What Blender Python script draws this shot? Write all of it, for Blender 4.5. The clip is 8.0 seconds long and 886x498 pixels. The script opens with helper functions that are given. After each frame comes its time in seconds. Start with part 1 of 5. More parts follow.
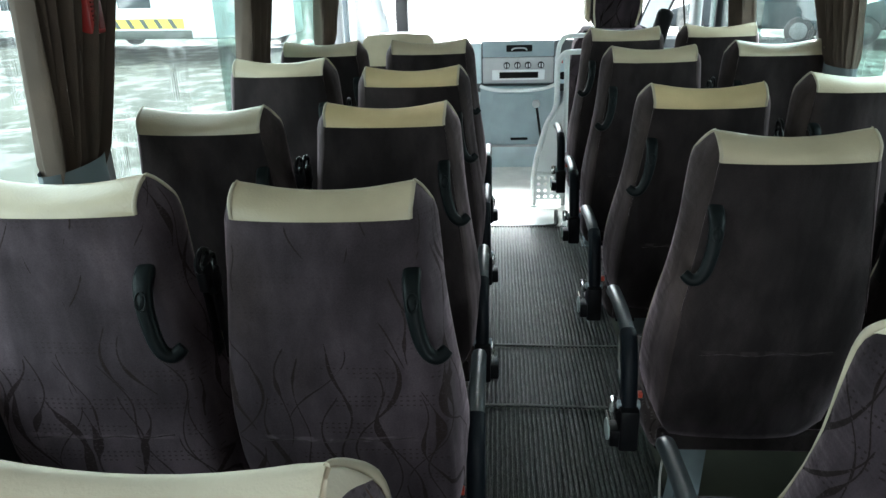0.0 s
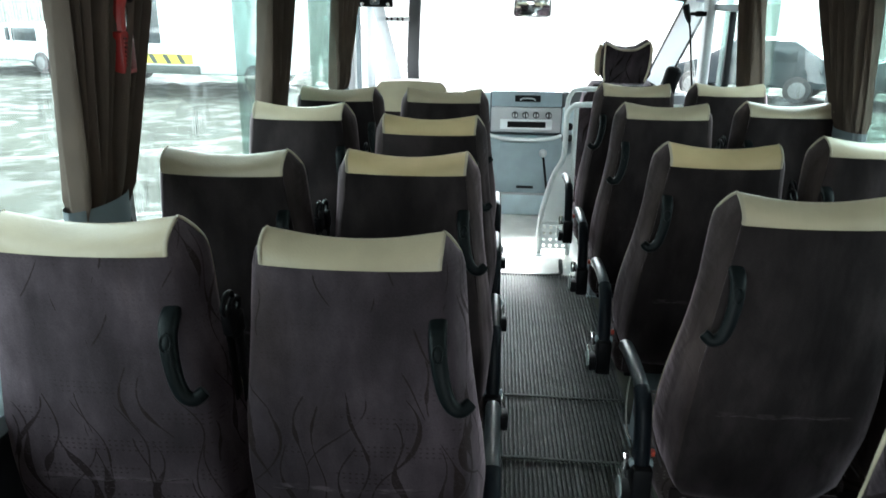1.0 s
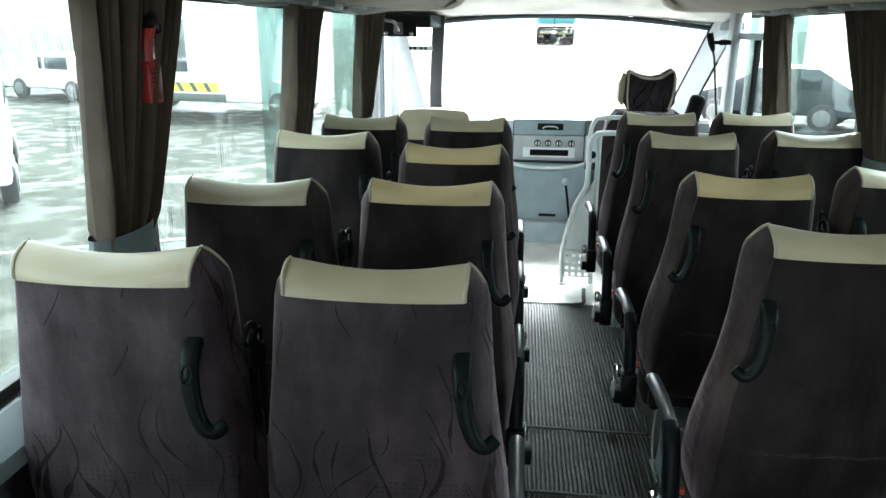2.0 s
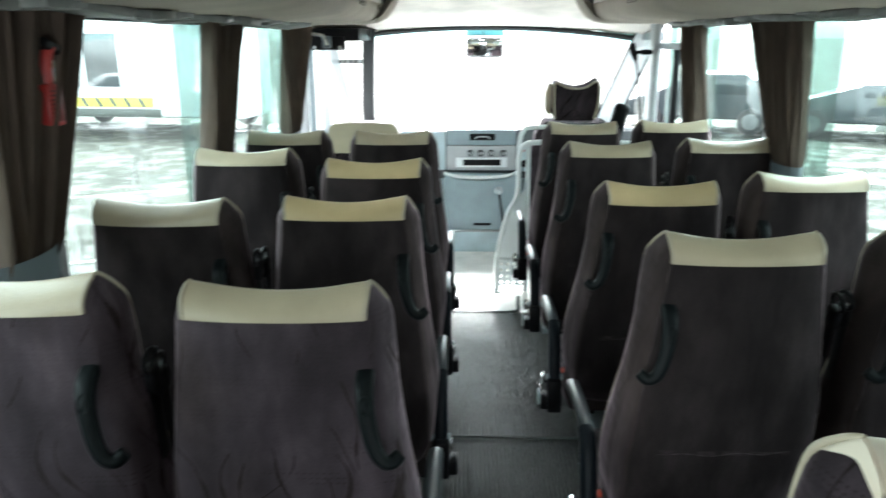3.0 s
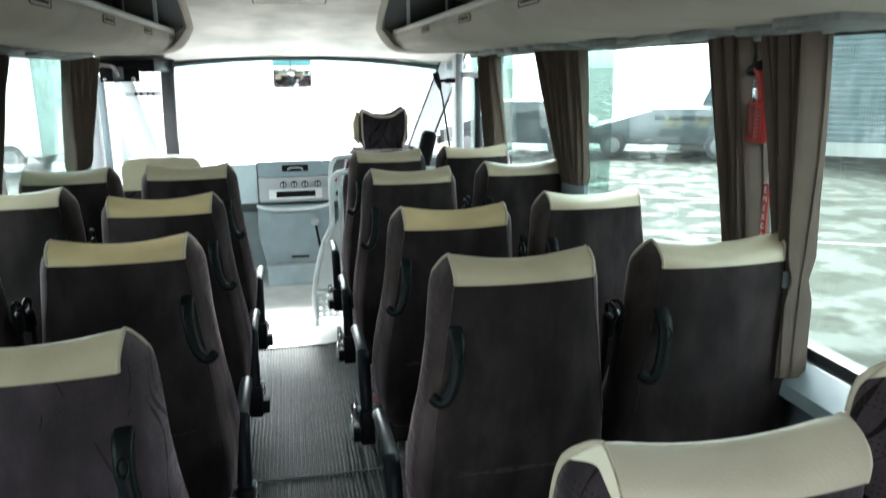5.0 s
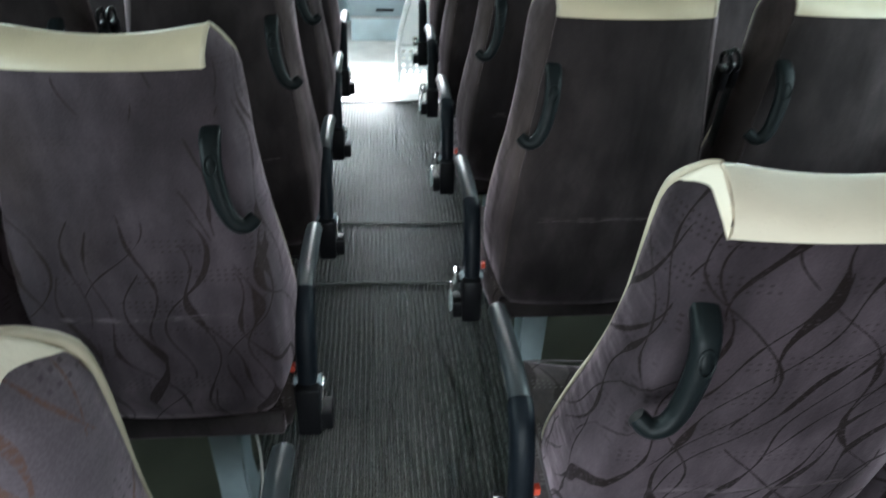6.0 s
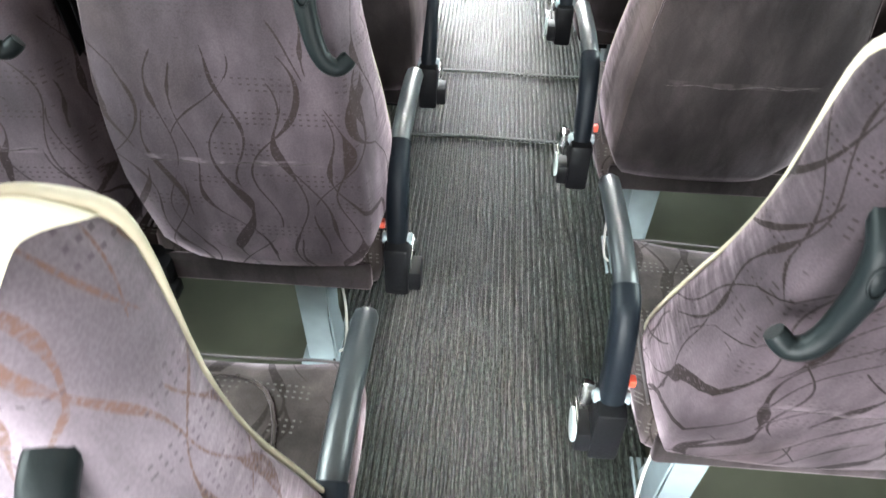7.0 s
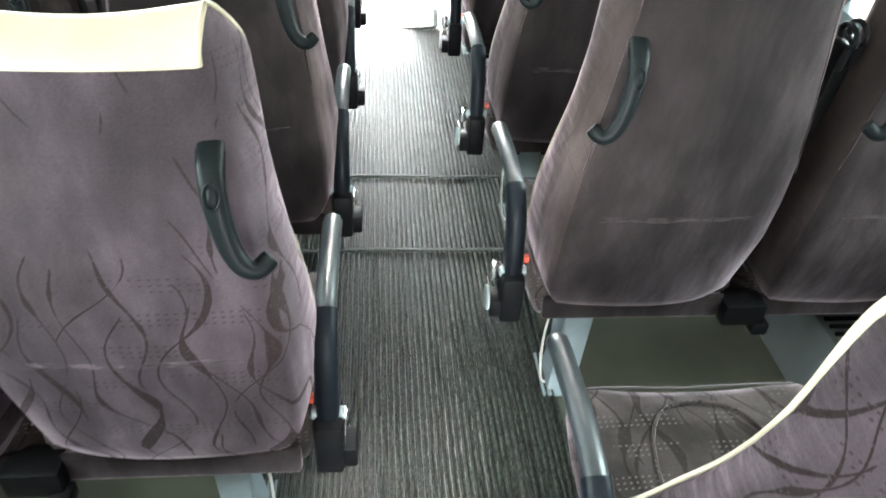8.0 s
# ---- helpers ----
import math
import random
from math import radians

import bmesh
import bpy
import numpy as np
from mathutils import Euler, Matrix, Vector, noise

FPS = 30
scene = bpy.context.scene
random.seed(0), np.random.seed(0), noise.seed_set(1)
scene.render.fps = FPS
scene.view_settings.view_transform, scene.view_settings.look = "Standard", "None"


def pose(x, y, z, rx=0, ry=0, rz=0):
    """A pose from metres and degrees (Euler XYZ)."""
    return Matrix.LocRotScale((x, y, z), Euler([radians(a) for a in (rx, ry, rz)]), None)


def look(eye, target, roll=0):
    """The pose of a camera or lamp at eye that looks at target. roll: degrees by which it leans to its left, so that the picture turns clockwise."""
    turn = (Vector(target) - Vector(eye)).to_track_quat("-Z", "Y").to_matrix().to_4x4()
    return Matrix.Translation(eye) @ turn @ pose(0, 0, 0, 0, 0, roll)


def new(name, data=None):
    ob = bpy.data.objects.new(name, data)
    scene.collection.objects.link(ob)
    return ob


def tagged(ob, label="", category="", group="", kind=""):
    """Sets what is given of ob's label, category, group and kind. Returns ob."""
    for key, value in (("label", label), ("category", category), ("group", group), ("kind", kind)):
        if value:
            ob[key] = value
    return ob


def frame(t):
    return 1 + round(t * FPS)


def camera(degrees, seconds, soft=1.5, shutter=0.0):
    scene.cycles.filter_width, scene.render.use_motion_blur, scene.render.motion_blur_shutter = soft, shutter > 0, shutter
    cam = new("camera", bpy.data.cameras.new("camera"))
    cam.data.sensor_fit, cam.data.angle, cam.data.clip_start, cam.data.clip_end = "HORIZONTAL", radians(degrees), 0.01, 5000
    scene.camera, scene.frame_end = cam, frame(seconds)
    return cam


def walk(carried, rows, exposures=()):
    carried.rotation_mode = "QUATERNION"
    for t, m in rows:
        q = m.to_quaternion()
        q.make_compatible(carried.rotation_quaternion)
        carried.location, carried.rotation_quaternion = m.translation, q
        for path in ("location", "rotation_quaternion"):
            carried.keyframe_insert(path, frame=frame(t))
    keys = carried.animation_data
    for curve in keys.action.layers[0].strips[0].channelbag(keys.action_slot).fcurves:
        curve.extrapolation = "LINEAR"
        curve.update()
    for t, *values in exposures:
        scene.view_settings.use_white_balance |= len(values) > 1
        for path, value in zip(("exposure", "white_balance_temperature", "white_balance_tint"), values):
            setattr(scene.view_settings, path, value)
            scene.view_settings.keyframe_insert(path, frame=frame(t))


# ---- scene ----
# A small bus seen from the back of its aisle: x to the right, y towards the windscreen, z up from the aisle floor.
CAM = camera(61.7, 8.0, soft=1.5, shutter=0.35)
PATH = [
    (0.0, -0.145, -0.420, 1.407, -21.92, 1.63, 3.86),
    (0.5, -0.166, -0.406, 1.402, -22.14, 0.53, 3.53),
    (0.7, -0.172, -0.415, 1.410, -21.10, 0.07, 3.64),
    (1.0, -0.197, -0.422, 1.424, -18.66, -0.55, 4.27),
    (1.5, -0.229, -0.428, 1.432, -17.15, -0.62, 5.30),
    (1.7, -0.220, -0.399, 1.424, -16.84, -0.40, 5.93),
    (2.8, -0.154, -0.420, 1.440, -16.29, 0.34, 4.57),
    (3.0, -0.128, -0.408, 1.441, -15.89, 0.24, 1.54),
    (3.5, -0.059, -0.384, 1.450, -13.18, 0.64, -6.97),
    (4.0, -0.018, -0.385, 1.463, -9.56, 1.72, -10.44),
    (4.2, -0.017, -0.392, 1.475, -9.03, 1.77, -11.21),
    (5.3, -0.031, -0.375, 1.401, -18.43, -0.02, -11.56),
    (5.5, -0.034, -0.365, 1.376, -22.28, -1.11, -10.04),
    (6.0, -0.044, -0.350, 1.333, -30.71, -1.50, -4.58),
    (6.2, -0.038, -0.335, 1.315, -33.71, -1.36, -1.74),
    (6.5, -0.030, -0.319, 1.296, -39.34, -1.23, 3.21),
    (6.7, -0.036, -0.294, 1.278, -42.01, -1.16, 4.49),
    (7.0, -0.052, -0.245, 1.281, -42.38, -1.15, 4.16),
    (7.5, -0.105, -0.122, 1.330, -40.77, -1.44, -0.35),
    (8.0, -0.105, -0.048, 1.340, -37.73, -2.68, -4.21),
]
walk(CAM, [(t, pose(x, y, z, 90 + tilt, lean, turn)) for t, x, y, z, tilt, lean, turn in PATH],
     exposures=[(0.0, 3.82, 6050, 6), (2.0, 3.76, 6080, 6), (3.3, 4.08, 6150, 7), (4.2, 4.02, 6150, 7), (5.3, 3.85, 6100, 6), (5.8, 4.25, 6000, 7), (6.0, 4.5, 6000, 9), (6.2, 5.15, 6350, 17), (6.5, 5.82, 6450, 19), (7.5, 6.6, 6600, 10), (8.0, 6.32, 6500, 12)])

# ---- world, sun ----
world = bpy.data.worlds.new("overcast_sky")
scene.world = world
world.use_nodes = True
wn, wl = world.node_tree.nodes, world.node_tree.links
sky = wn.new("ShaderNodeTexSky")
sky.sky_type = "NISHITA"
sky.sun_disc = False
sky.sun_elevation, sky.sun_rotation = radians(48), radians(7)
sky.dust_density, sky.air_density = 4.0, 1.0
grey = wn.new("ShaderNodeHueSaturation")
grey.inputs["Saturation"].default_value = 0.10
wl.new(sky.outputs[0], grey.inputs["Color"])
wl.new(grey.outputs[0], wn["Background"].inputs[0])
wn["Background"].inputs[1].default_value = 0.15
sun_data = bpy.data.lights.new("sun", "SUN")
sun_data.energy, sun_data.angle, sun_data.color = 4.5, radians(25), (1.0, 0.97, 0.93)
sun = new("sun", sun_data)
sun.matrix_world = look((1.0, 8, 9.0), (0, 0, 0))
# Added fill lamp in the unseen rear opening, brightens the seat backs.
fill_data = bpy.data.lights.new("window_light", "AREA")
fill_data.shape, fill_data.size, fill_data.size_y, fill_data.energy, fill_data.color = "RECTANGLE", 1.10, 0.68, 1.3, (0.95, 1.0, 1.0)
fill_lamp = new("window_light", fill_data)
fill_lamp.matrix_world = look((-0.20, -1.40, 0.78), (-0.20, 0.0, 0.78))


# ---- materials ----
def material(name, color, rough=0.6, metal=0.0, vary=0.15, scale=6.0, fine=0.0, fine_scale=120.0, spec=0.5, coat=0.0, sheen=0.0):
    """A Principled material with broad stains and fine relief."""
    m = bpy.data.materials.new(name)
    m.use_nodes = True
    n, l = m.node_tree.nodes, m.node_tree.links
    b = n["Principled BSDF"]
    b.inputs["Roughness"].default_value, b.inputs["Metallic"].default_value = rough, metal
    b.inputs["Specular IOR Level"].default_value = spec
    b.inputs["Coat Weight"].default_value = coat
    b.inputs["Sheen Weight"].default_value = sheen
    co = n.new("ShaderNodeTexCoord")
    ob = n.new("ShaderNodeObjectInfo")
    add = n.new("ShaderNodeVectorMath")
    add.operation = "MULTIPLY_ADD"
    add.inputs[1].default_value = (1, 1, 1)
    l.new(co.outputs["Object"], add.inputs[0])
    off = n.new("ShaderNodeCombineXYZ")
    mul = n.new("ShaderNodeMath")
    mul.operation = "MULTIPLY"
    mul.inputs[1].default_value = 37.0
    l.new(ob.outputs["Random"], mul.inputs[0])
    for k in range(3):
        l.new(mul.outputs[0], off.inputs[k])
    l.new(off.outputs[0], add.inputs[2])
    broad = n.new("ShaderNodeTexNoise")
    broad.inputs["Scale"].default_value, broad.inputs["Detail"].default_value = scale, 6
    l.new(add.outputs[0], broad.inputs["Vector"])
    grain = n.new("ShaderNodeTexNoise")
    grain.inputs["Scale"].default_value, grain.inputs["Detail"].default_value = fine_scale, 3
    l.new(add.outputs[0], grain.inputs["Vector"])
    ramp = n.new("ShaderNodeMapRange")
    ramp.inputs["From Min"].default_value, ramp.inputs["From Max"].default_value = 0.3, 0.7
    ramp.inputs["To Min"].default_value, ramp.inputs["To Max"].default_value = 1 - vary, 1 + vary
    l.new(broad.outputs[0], ramp.inputs["Value"])
    mix = n.new("ShaderNodeMix")
    mix.data_type, mix.blend_type = "RGBA", "MULTIPLY"
    mix.inputs["Factor"].default_value = 1.0
    mix.inputs["A"].default_value = (*color, 1)
    l.new(ramp.outputs[0], mix.inputs["B"])
    l.new(mix.outputs["Result"], b.inputs["Base Color"])
    rr = n.new("ShaderNodeMapRange")
    rr.inputs["To Min"].default_value, rr.inputs["To Max"].default_value = max(0.02, rough - 0.12), min(1, rough + 0.12)
    l.new(broad.outputs[0], rr.inputs["Value"])
    l.new(rr.outputs[0], b.inputs["Roughness"])
    if fine:
        bump = n.new("ShaderNodeBump")
        bump.inputs["Strength"].default_value, bump.inputs["Distance"].default_value = fine, 0.003
        l.new(grain.outputs[0], bump.inputs["Height"])
        l.new(bump.outputs[0], b.inputs["Normal"])
    m["mix"] = mix.name
    return m


def math_node(m, op, a, b=None, clamp=False):
    n, l = m.node_tree.nodes, m.node_tree.links
    k = n.new("ShaderNodeMath")
    k.operation, k.use_clamp = op, clamp
    for i, v in enumerate((a, b)):
        if v is None:
            continue
        if isinstance(v, (int, float)):
            k.inputs[i].default_value = v
        else:
            l.new(v, k.inputs[i])
    return k.outputs[0]


def noise_node(m, vector, scale, detail=2.0, stretch=None):
    n, l = m.node_tree.nodes, m.node_tree.links
    if stretch:
        mp = n.new("ShaderNodeMapping")
        mp.inputs["Scale"].default_value = stretch
        l.new(vector, mp.inputs["Vector"])
        vector = mp.outputs[0]
    k = n.new("ShaderNodeTexNoise")
    k.inputs["Scale"].default_value, k.inputs["Detail"].default_value = scale, detail
    l.new(vector, k.inputs["Vector"])
    return k.outputs[0]


def smooth_step(m, value, lo, hi, out_lo=0.0, out_hi=1.0):
    n, l = m.node_tree.nodes, m.node_tree.links
    k = n.new("ShaderNodeMapRange")
    k.interpolation_type = "SMOOTHSTEP"
    for i, v in ((1, lo), (2, hi), (3, out_lo), (4, out_hi)):
        if isinstance(v, (int, float)):
            k.inputs[i].default_value = v
        else:
            l.new(v, k.inputs[i])
    l.new(value, k.inputs[0])
    return k.outputs[0]


def swirl_fabric(name, color, ink, worn, strength, fade, broad=1.0, dot=None, lean=1.0, dash=None):
    """Velour with long tapering strokes in three directions, short dotted rows, creases, a worn seam and brushed patches of the pile."""
    m = bpy.data.materials.new(name)
    m.use_nodes = True
    n, l = m.node_tree.nodes, m.node_tree.links
    b = n["Principled BSDF"]
    b.inputs["Roughness"].default_value = 0.85
    b.inputs["Specular IOR Level"].default_value = 0.08
    b.inputs["Sheen Roughness"].default_value = 0.38
    co, ob = n.new("ShaderNodeTexCoord"), n.new("ShaderNodeObjectInfo")
    off = n.new("ShaderNodeCombineXYZ")
    for k, f in enumerate((3.1, 5.7, 9.3)):
        l.new(math_node(m, "MULTIPLY", ob.outputs["Random"], f), off.inputs[k])
    add = n.new("ShaderNodeVectorMath")
    l.new(co.outputs["Object"], add.inputs[0])
    l.new(off.outputs[0], add.inputs[1])
    v = add.outputs[0]
    sep = n.new("ShaderNodeSeparateXYZ")
    l.new(v, sep.inputs[0])
    own = n.new("ShaderNodeSeparateXYZ")
    l.new(co.outputs["Object"], own.inputs[0])
    # The cloth is laid round the sides, so the pattern runs on from the face to the flank.
    along = math_node(m, "ADD", sep.outputs[2], math_node(m, "MULTIPLY", sep.outputs[1], 1.0 if dot else 0.25))
    across = sep.outputs[0] if dot else math_node(m, "ADD", sep.outputs[0], math_node(m, "MULTIPLY", math_node(m, "SIGN", own.outputs[0]), math_node(m, "MAXIMUM", own.outputs[1], 0.0)))
    flank = smooth_step(m, own.outputs[1], 0.0, 0.03)
    low = math_node(m, "MULTIPLY", smooth_step(m, own.outputs[2], 0.34, 0.50, 0.0, fade), math_node(m, "SUBTRACT", 1.0, math_node(m, "MULTIPLY", flank, 0.8)))
    ragged = math_node(m, "MULTIPLY", math_node(m, "SUBTRACT", noise_node(m, v, 1.0, 1.0, (160, 160, 420)), 0.5), 0.0016)
    drift = math_node(m, "MULTIPLY", noise_node(m, v, 4.0, 1.0), 0.12)
    strokes = None
    for pitch, slant, amp, wave, fat, seed in ((0.068, 0.34, 0.013, 34.0, 0.0062 * broad, 1.0), (0.084, 0.12, 0.017, 29.0, 0.0070 * broad, 17.0), (0.120, -0.22, 0.024, 24.0, 0.0040 * broad, 41.0)):
        u = math_node(m, "ADD", math_node(m, "ADD", across, drift), math_node(m, "MULTIPLY", along, slant * lean))
        u = math_node(m, "MULTIPLY", u, 1.0 / pitch)
        line_no = math_node(m, "FLOOR", u)
        chance = n.new("ShaderNodeTexWhiteNoise")
        chance.noise_dimensions = "1D"
        l.new(math_node(m, "ADD", line_no, seed), chance.inputs["W"])
        turn = math_node(m, "ADD", math_node(m, "MULTIPLY", along, wave), math_node(m, "MULTIPLY", chance.outputs["Value"], 40.0))
        sway = math_node(m, "MULTIPLY", math_node(m, "SINE", turn), amp)
        sway = math_node(m, "ADD", sway, math_node(m, "MULTIPLY", math_node(m, "SINE", math_node(m, "MULTIPLY", turn, 0.43)), 0.012))
        place = math_node(m, "MULTIPLY", math_node(m, "SUBTRACT", math_node(m, "FRACT", u), 0.5), pitch)
        away = math_node(m, "ADD", math_node(m, "ABSOLUTE", math_node(m, "SUBTRACT", place, sway)), ragged)
        pen = n.new("ShaderNodeCombineXYZ")
        l.new(math_node(m, "MULTIPLY", along, 9.0), pen.inputs[0])
        l.new(math_node(m, "MULTIPLY", line_no, 3.7), pen.inputs[1])
        press = math_node(m, "SUBTRACT", noise_node(m, pen.outputs[0], 1.0, 1.0), low)
        width = math_node(m, "ADD", smooth_step(m, press, 0.37, 0.43, -0.001, 0.0013), smooth_step(m, press, 0.50, 0.70, 0.0, fat))
        line = math_node(m, "SUBTRACT", 1.0, smooth_step(m, math_node(m, "SUBTRACT", away, width), -0.0005, 0.0007))
        strokes = line if strokes is None else math_node(m, "MAXIMUM", strokes, line)
    dx = math_node(m, "ABSOLUTE", math_node(m, "SUBTRACT", math_node(m, "FRACT", math_node(m, "MULTIPLY", across, 92.0)), 0.5))
    dz = math_node(m, "ABSOLUTE", math_node(m, "SUBTRACT", math_node(m, "FRACT", math_node(m, "MULTIPLY", along, 105.0)), 0.5))
    rows_ = math_node(m, "LESS_THAN", math_node(m, "FRACT", math_node(m, "MULTIPLY", along, 17.5)), 0.50)
    dots = math_node(m, "MULTIPLY", math_node(m, "LESS_THAN", dx, 0.20), math_node(m, "LESS_THAN", dz, 0.15))
    dots = math_node(m, "MULTIPLY", math_node(m, "MULTIPLY", dots, rows_), smooth_step(m, noise_node(m, v, 9.0, 0.0, (1.0, 1.0, 1.8)), 0.50 if fade > 0.1 else 0.46, 0.53 if fade > 0.1 else 0.49))
    dots = math_node(m, "MULTIPLY", dots, math_node(m, "SUBTRACT", 1.0, math_node(m, "MULTIPLY", low, 3.6), True))
    # Where the dotted rows cross a stroke, the pile shows through the ink.
    strokes = math_node(m, "MULTIPLY", strokes, smooth_step(m, noise_node(m, v, 1.0, 2.0, (190, 190, 330)), *((0.34, 0.56, 0.25, 1.0) if fade < 0.0 else (0.28, 0.44, 0.35, 1.0))))
    pile = smooth_step(m, noise_node(m, v, 4.0, 4.0, (1, 1, 0.8)), 0.3, 0.72, 0.64, 1.34)
    brushed = smooth_step(m, noise_node(m, v, 13.0, 5.0, (1.0, 1.0, 0.45)), 0.34, 0.70, 0.68, 1.30)
    speck = smooth_step(m, noise_node(m, v, 420.0, 1.0), 0.3, 0.7, 0.91, 1.09)
    pile = math_node(m, "MULTIPLY", math_node(m, "MULTIPLY", pile, brushed), speck)
    rub = smooth_step(m, noise_node(m, v, 2.6, 5.0, (1.6, 1, 0.7)), 0.57, 0.72, 0.0, 0.45)
    base = n.new("ShaderNodeMix")
    base.data_type = "RGBA"
    base.inputs["A"].default_value, base.inputs["B"].default_value = (*color, 1), (*worn, 1)
    l.new(rub, base.inputs["Factor"])
    shade = n.new("ShaderNodeMix")
    shade.data_type, shade.blend_type = "RGBA", "MULTIPLY"
    shade.inputs["Factor"].default_value = 1.0
    l.new(base.outputs["Result"], shade.inputs["A"])
    l.new(pile, shade.inputs["B"])
    draw = n.new("ShaderNodeMix")
    draw.data_type = "RGBA"
    l.new(math_node(m, "MULTIPLY", math_node(m, "MAXIMUM", strokes, math_node(m, "MULTIPLY", dots, 0.0 if dot or dash else 0.75)), strength), draw.inputs["Factor"])
    l.new(shade.outputs["Result"], draw.inputs["A"])
    draw.inputs["B"].default_value = (*ink, 1)
    inked = draw.outputs["Result"]
    if dot or dash:
        pale = n.new("ShaderNodeMix")
        pale.data_type = "RGBA"
        l.new(math_node(m, "MULTIPLY", dots, 0.7), pale.inputs["Factor"])
        l.new(inked, pale.inputs["A"])
        pale.inputs["B"].default_value = (*(dot or dash), 1)
        inked = pale.outputs["Result"]
    # The pile is rubbed pale in a broken band along the low cross seam.
    seam = math_node(m, "ABSOLUTE", math_node(m, "SUBTRACT", own.outputs[2], math_node(m, "ADD", 0.242, math_node(m, "MULTIPLY", noise_node(m, v, 9.0, 1.0), 0.012))))
    seam = math_node(m, "MULTIPLY", math_node(m, "SUBTRACT", 1.0, smooth_step(m, seam, 0.0035, 0.0065)), smooth_step(m, noise_node(m, v, 1.0, 3.0, (34, 34, 60)), 0.44, 0.60, 0.06, 0.85))
    seam = math_node(m, "MULTIPLY", math_node(m, "MULTIPLY", seam, math_node(m, "SUBTRACT", 1.0, flank)), smooth_step(m, math_node(m, "ABSOLUTE", own.outputs[0]), 0.11, 0.15, 1.0, 0.0))
    rubbed = n.new("ShaderNodeMix")
    rubbed.data_type = "RGBA"
    l.new(math_node(m, "MULTIPLY", seam, 0.75), rubbed.inputs["Factor"])
    l.new(inked, rubbed.inputs["A"])
    rubbed.inputs["B"].default_value = (*[c * 1.9 + 0.008 for c in color], 1)
    fuzz = math_node(m, "SUBTRACT", 1.0, math_node(m, "MULTIPLY", strokes, 0.8 * strength))
    l.new(math_node(m, "MULTIPLY", math_node(m, "MULTIPLY", fuzz, pile), 0.36), b.inputs["Sheen Weight"])
    b.inputs["Sheen Tint"].default_value = (1.0, 0.80, 0.90, 1)
    l.new(rubbed.outputs["Result"], b.inputs["Base Color"])
    crease = noise_node(m, v, 7.0, 3.0, (1.6, 1.0, 0.5))
    nap = noise_node(m, v, 260.0, 2.0)
    pucker = math_node(m, "MULTIPLY", noise_node(m, v, 26.0, 2.0, (0.5, 0.5, 1.5)), flank)
    h = math_node(m, "ADD", math_node(m, "MULTIPLY", crease, 6.0), math_node(m, "MULTIPLY", nap, 0.16))
    h = math_node(m, "ADD", h, math_node(m, "MULTIPLY", pucker, 3.2))
    bump = n.new("ShaderNodeBump")
    bump.inputs["Strength"].default_value, bump.inputs["Distance"].default_value = 0.32, 0.004
    l.new(h, bump.inputs["Height"])
    l.new(bump.outputs[0], b.inputs["Normal"])
    return m


def glass_material(name, tint, streaks):
    """Clear pane with real gloss; streaks: how much rain and mist lies on it."""
    m = bpy.data.materials.new(name)
    m.use_nodes = True
    n, l = m.node_tree.nodes, m.node_tree.links
    n.remove(n["Principled BSDF"])
    clear, gloss, film = n.new("ShaderNodeBsdfTransparent"), n.new("ShaderNodeBsdfGlossy"), n.new("ShaderNodeBsdfTranslucent")
    clear.inputs[0].default_value = (*tint, 1)
    gloss.inputs["Roughness"].default_value = 0.03
    film.inputs[0].default_value = (0.8, 0.85, 0.84, 1)
    slope = n.new("ShaderNodeLayerWeight")
    slope.inputs["Blend"].default_value = 0.5
    fres = math_node(m, "ADD", math_node(m, "MULTIPLY", math_node(m, "POWER", slope.outputs["Facing"], 4.0), 0.45), 0.02)
    a, c = n.new("ShaderNodeMixShader"), n.new("ShaderNodeMixShader")
    co = n.new("ShaderNodeTexCoord")
    runs = noise_node(m, co.outputs["Object"], 1.0, 2.0, (1, 230, 9.0))
    thin = noise_node(m, co.outputs["Object"], 1.0, 1.0, (1, 300, 7.0))
    patch = noise_node(m, co.outputs["Object"], 2.2, 3.0)
    f = math_node(m, "MULTIPLY", smooth_step(m, runs, 0.56, 0.62), smooth_step(m, patch, 0.40, 0.60))
    f = math_node(m, "ADD", math_node(m, "MULTIPLY", f, streaks), streaks * 0.06)
    dim = math_node(m, "MULTIPLY", smooth_step(m, thin, 0.57, 0.62), smooth_step(m, patch, 0.42, 0.60))
    shade = n.new("ShaderNodeMix")
    shade.data_type = "RGBA"
    shade.inputs["A"].default_value, shade.inputs["B"].default_value = (*tint, 1), (*[c * 0.45 for c in tint], 1)
    l.new(math_node(m, "MULTIPLY", dim, min(1.0, streaks * 6.0)), shade.inputs["Factor"])
    l.new(shade.outputs["Result"], clear.inputs[0])
    l.new(f, a.inputs[0])
    l.new(clear.outputs[0], a.inputs[1])
    l.new(film.outputs[0], a.inputs[2])
    l.new(fres, c.inputs[0])
    l.new(a.outputs[0], c.inputs[1])
    l.new(gloss.outputs[0], c.inputs[2])
    l.new(c.outputs[0], n["Material Output"].inputs[0])
    return m


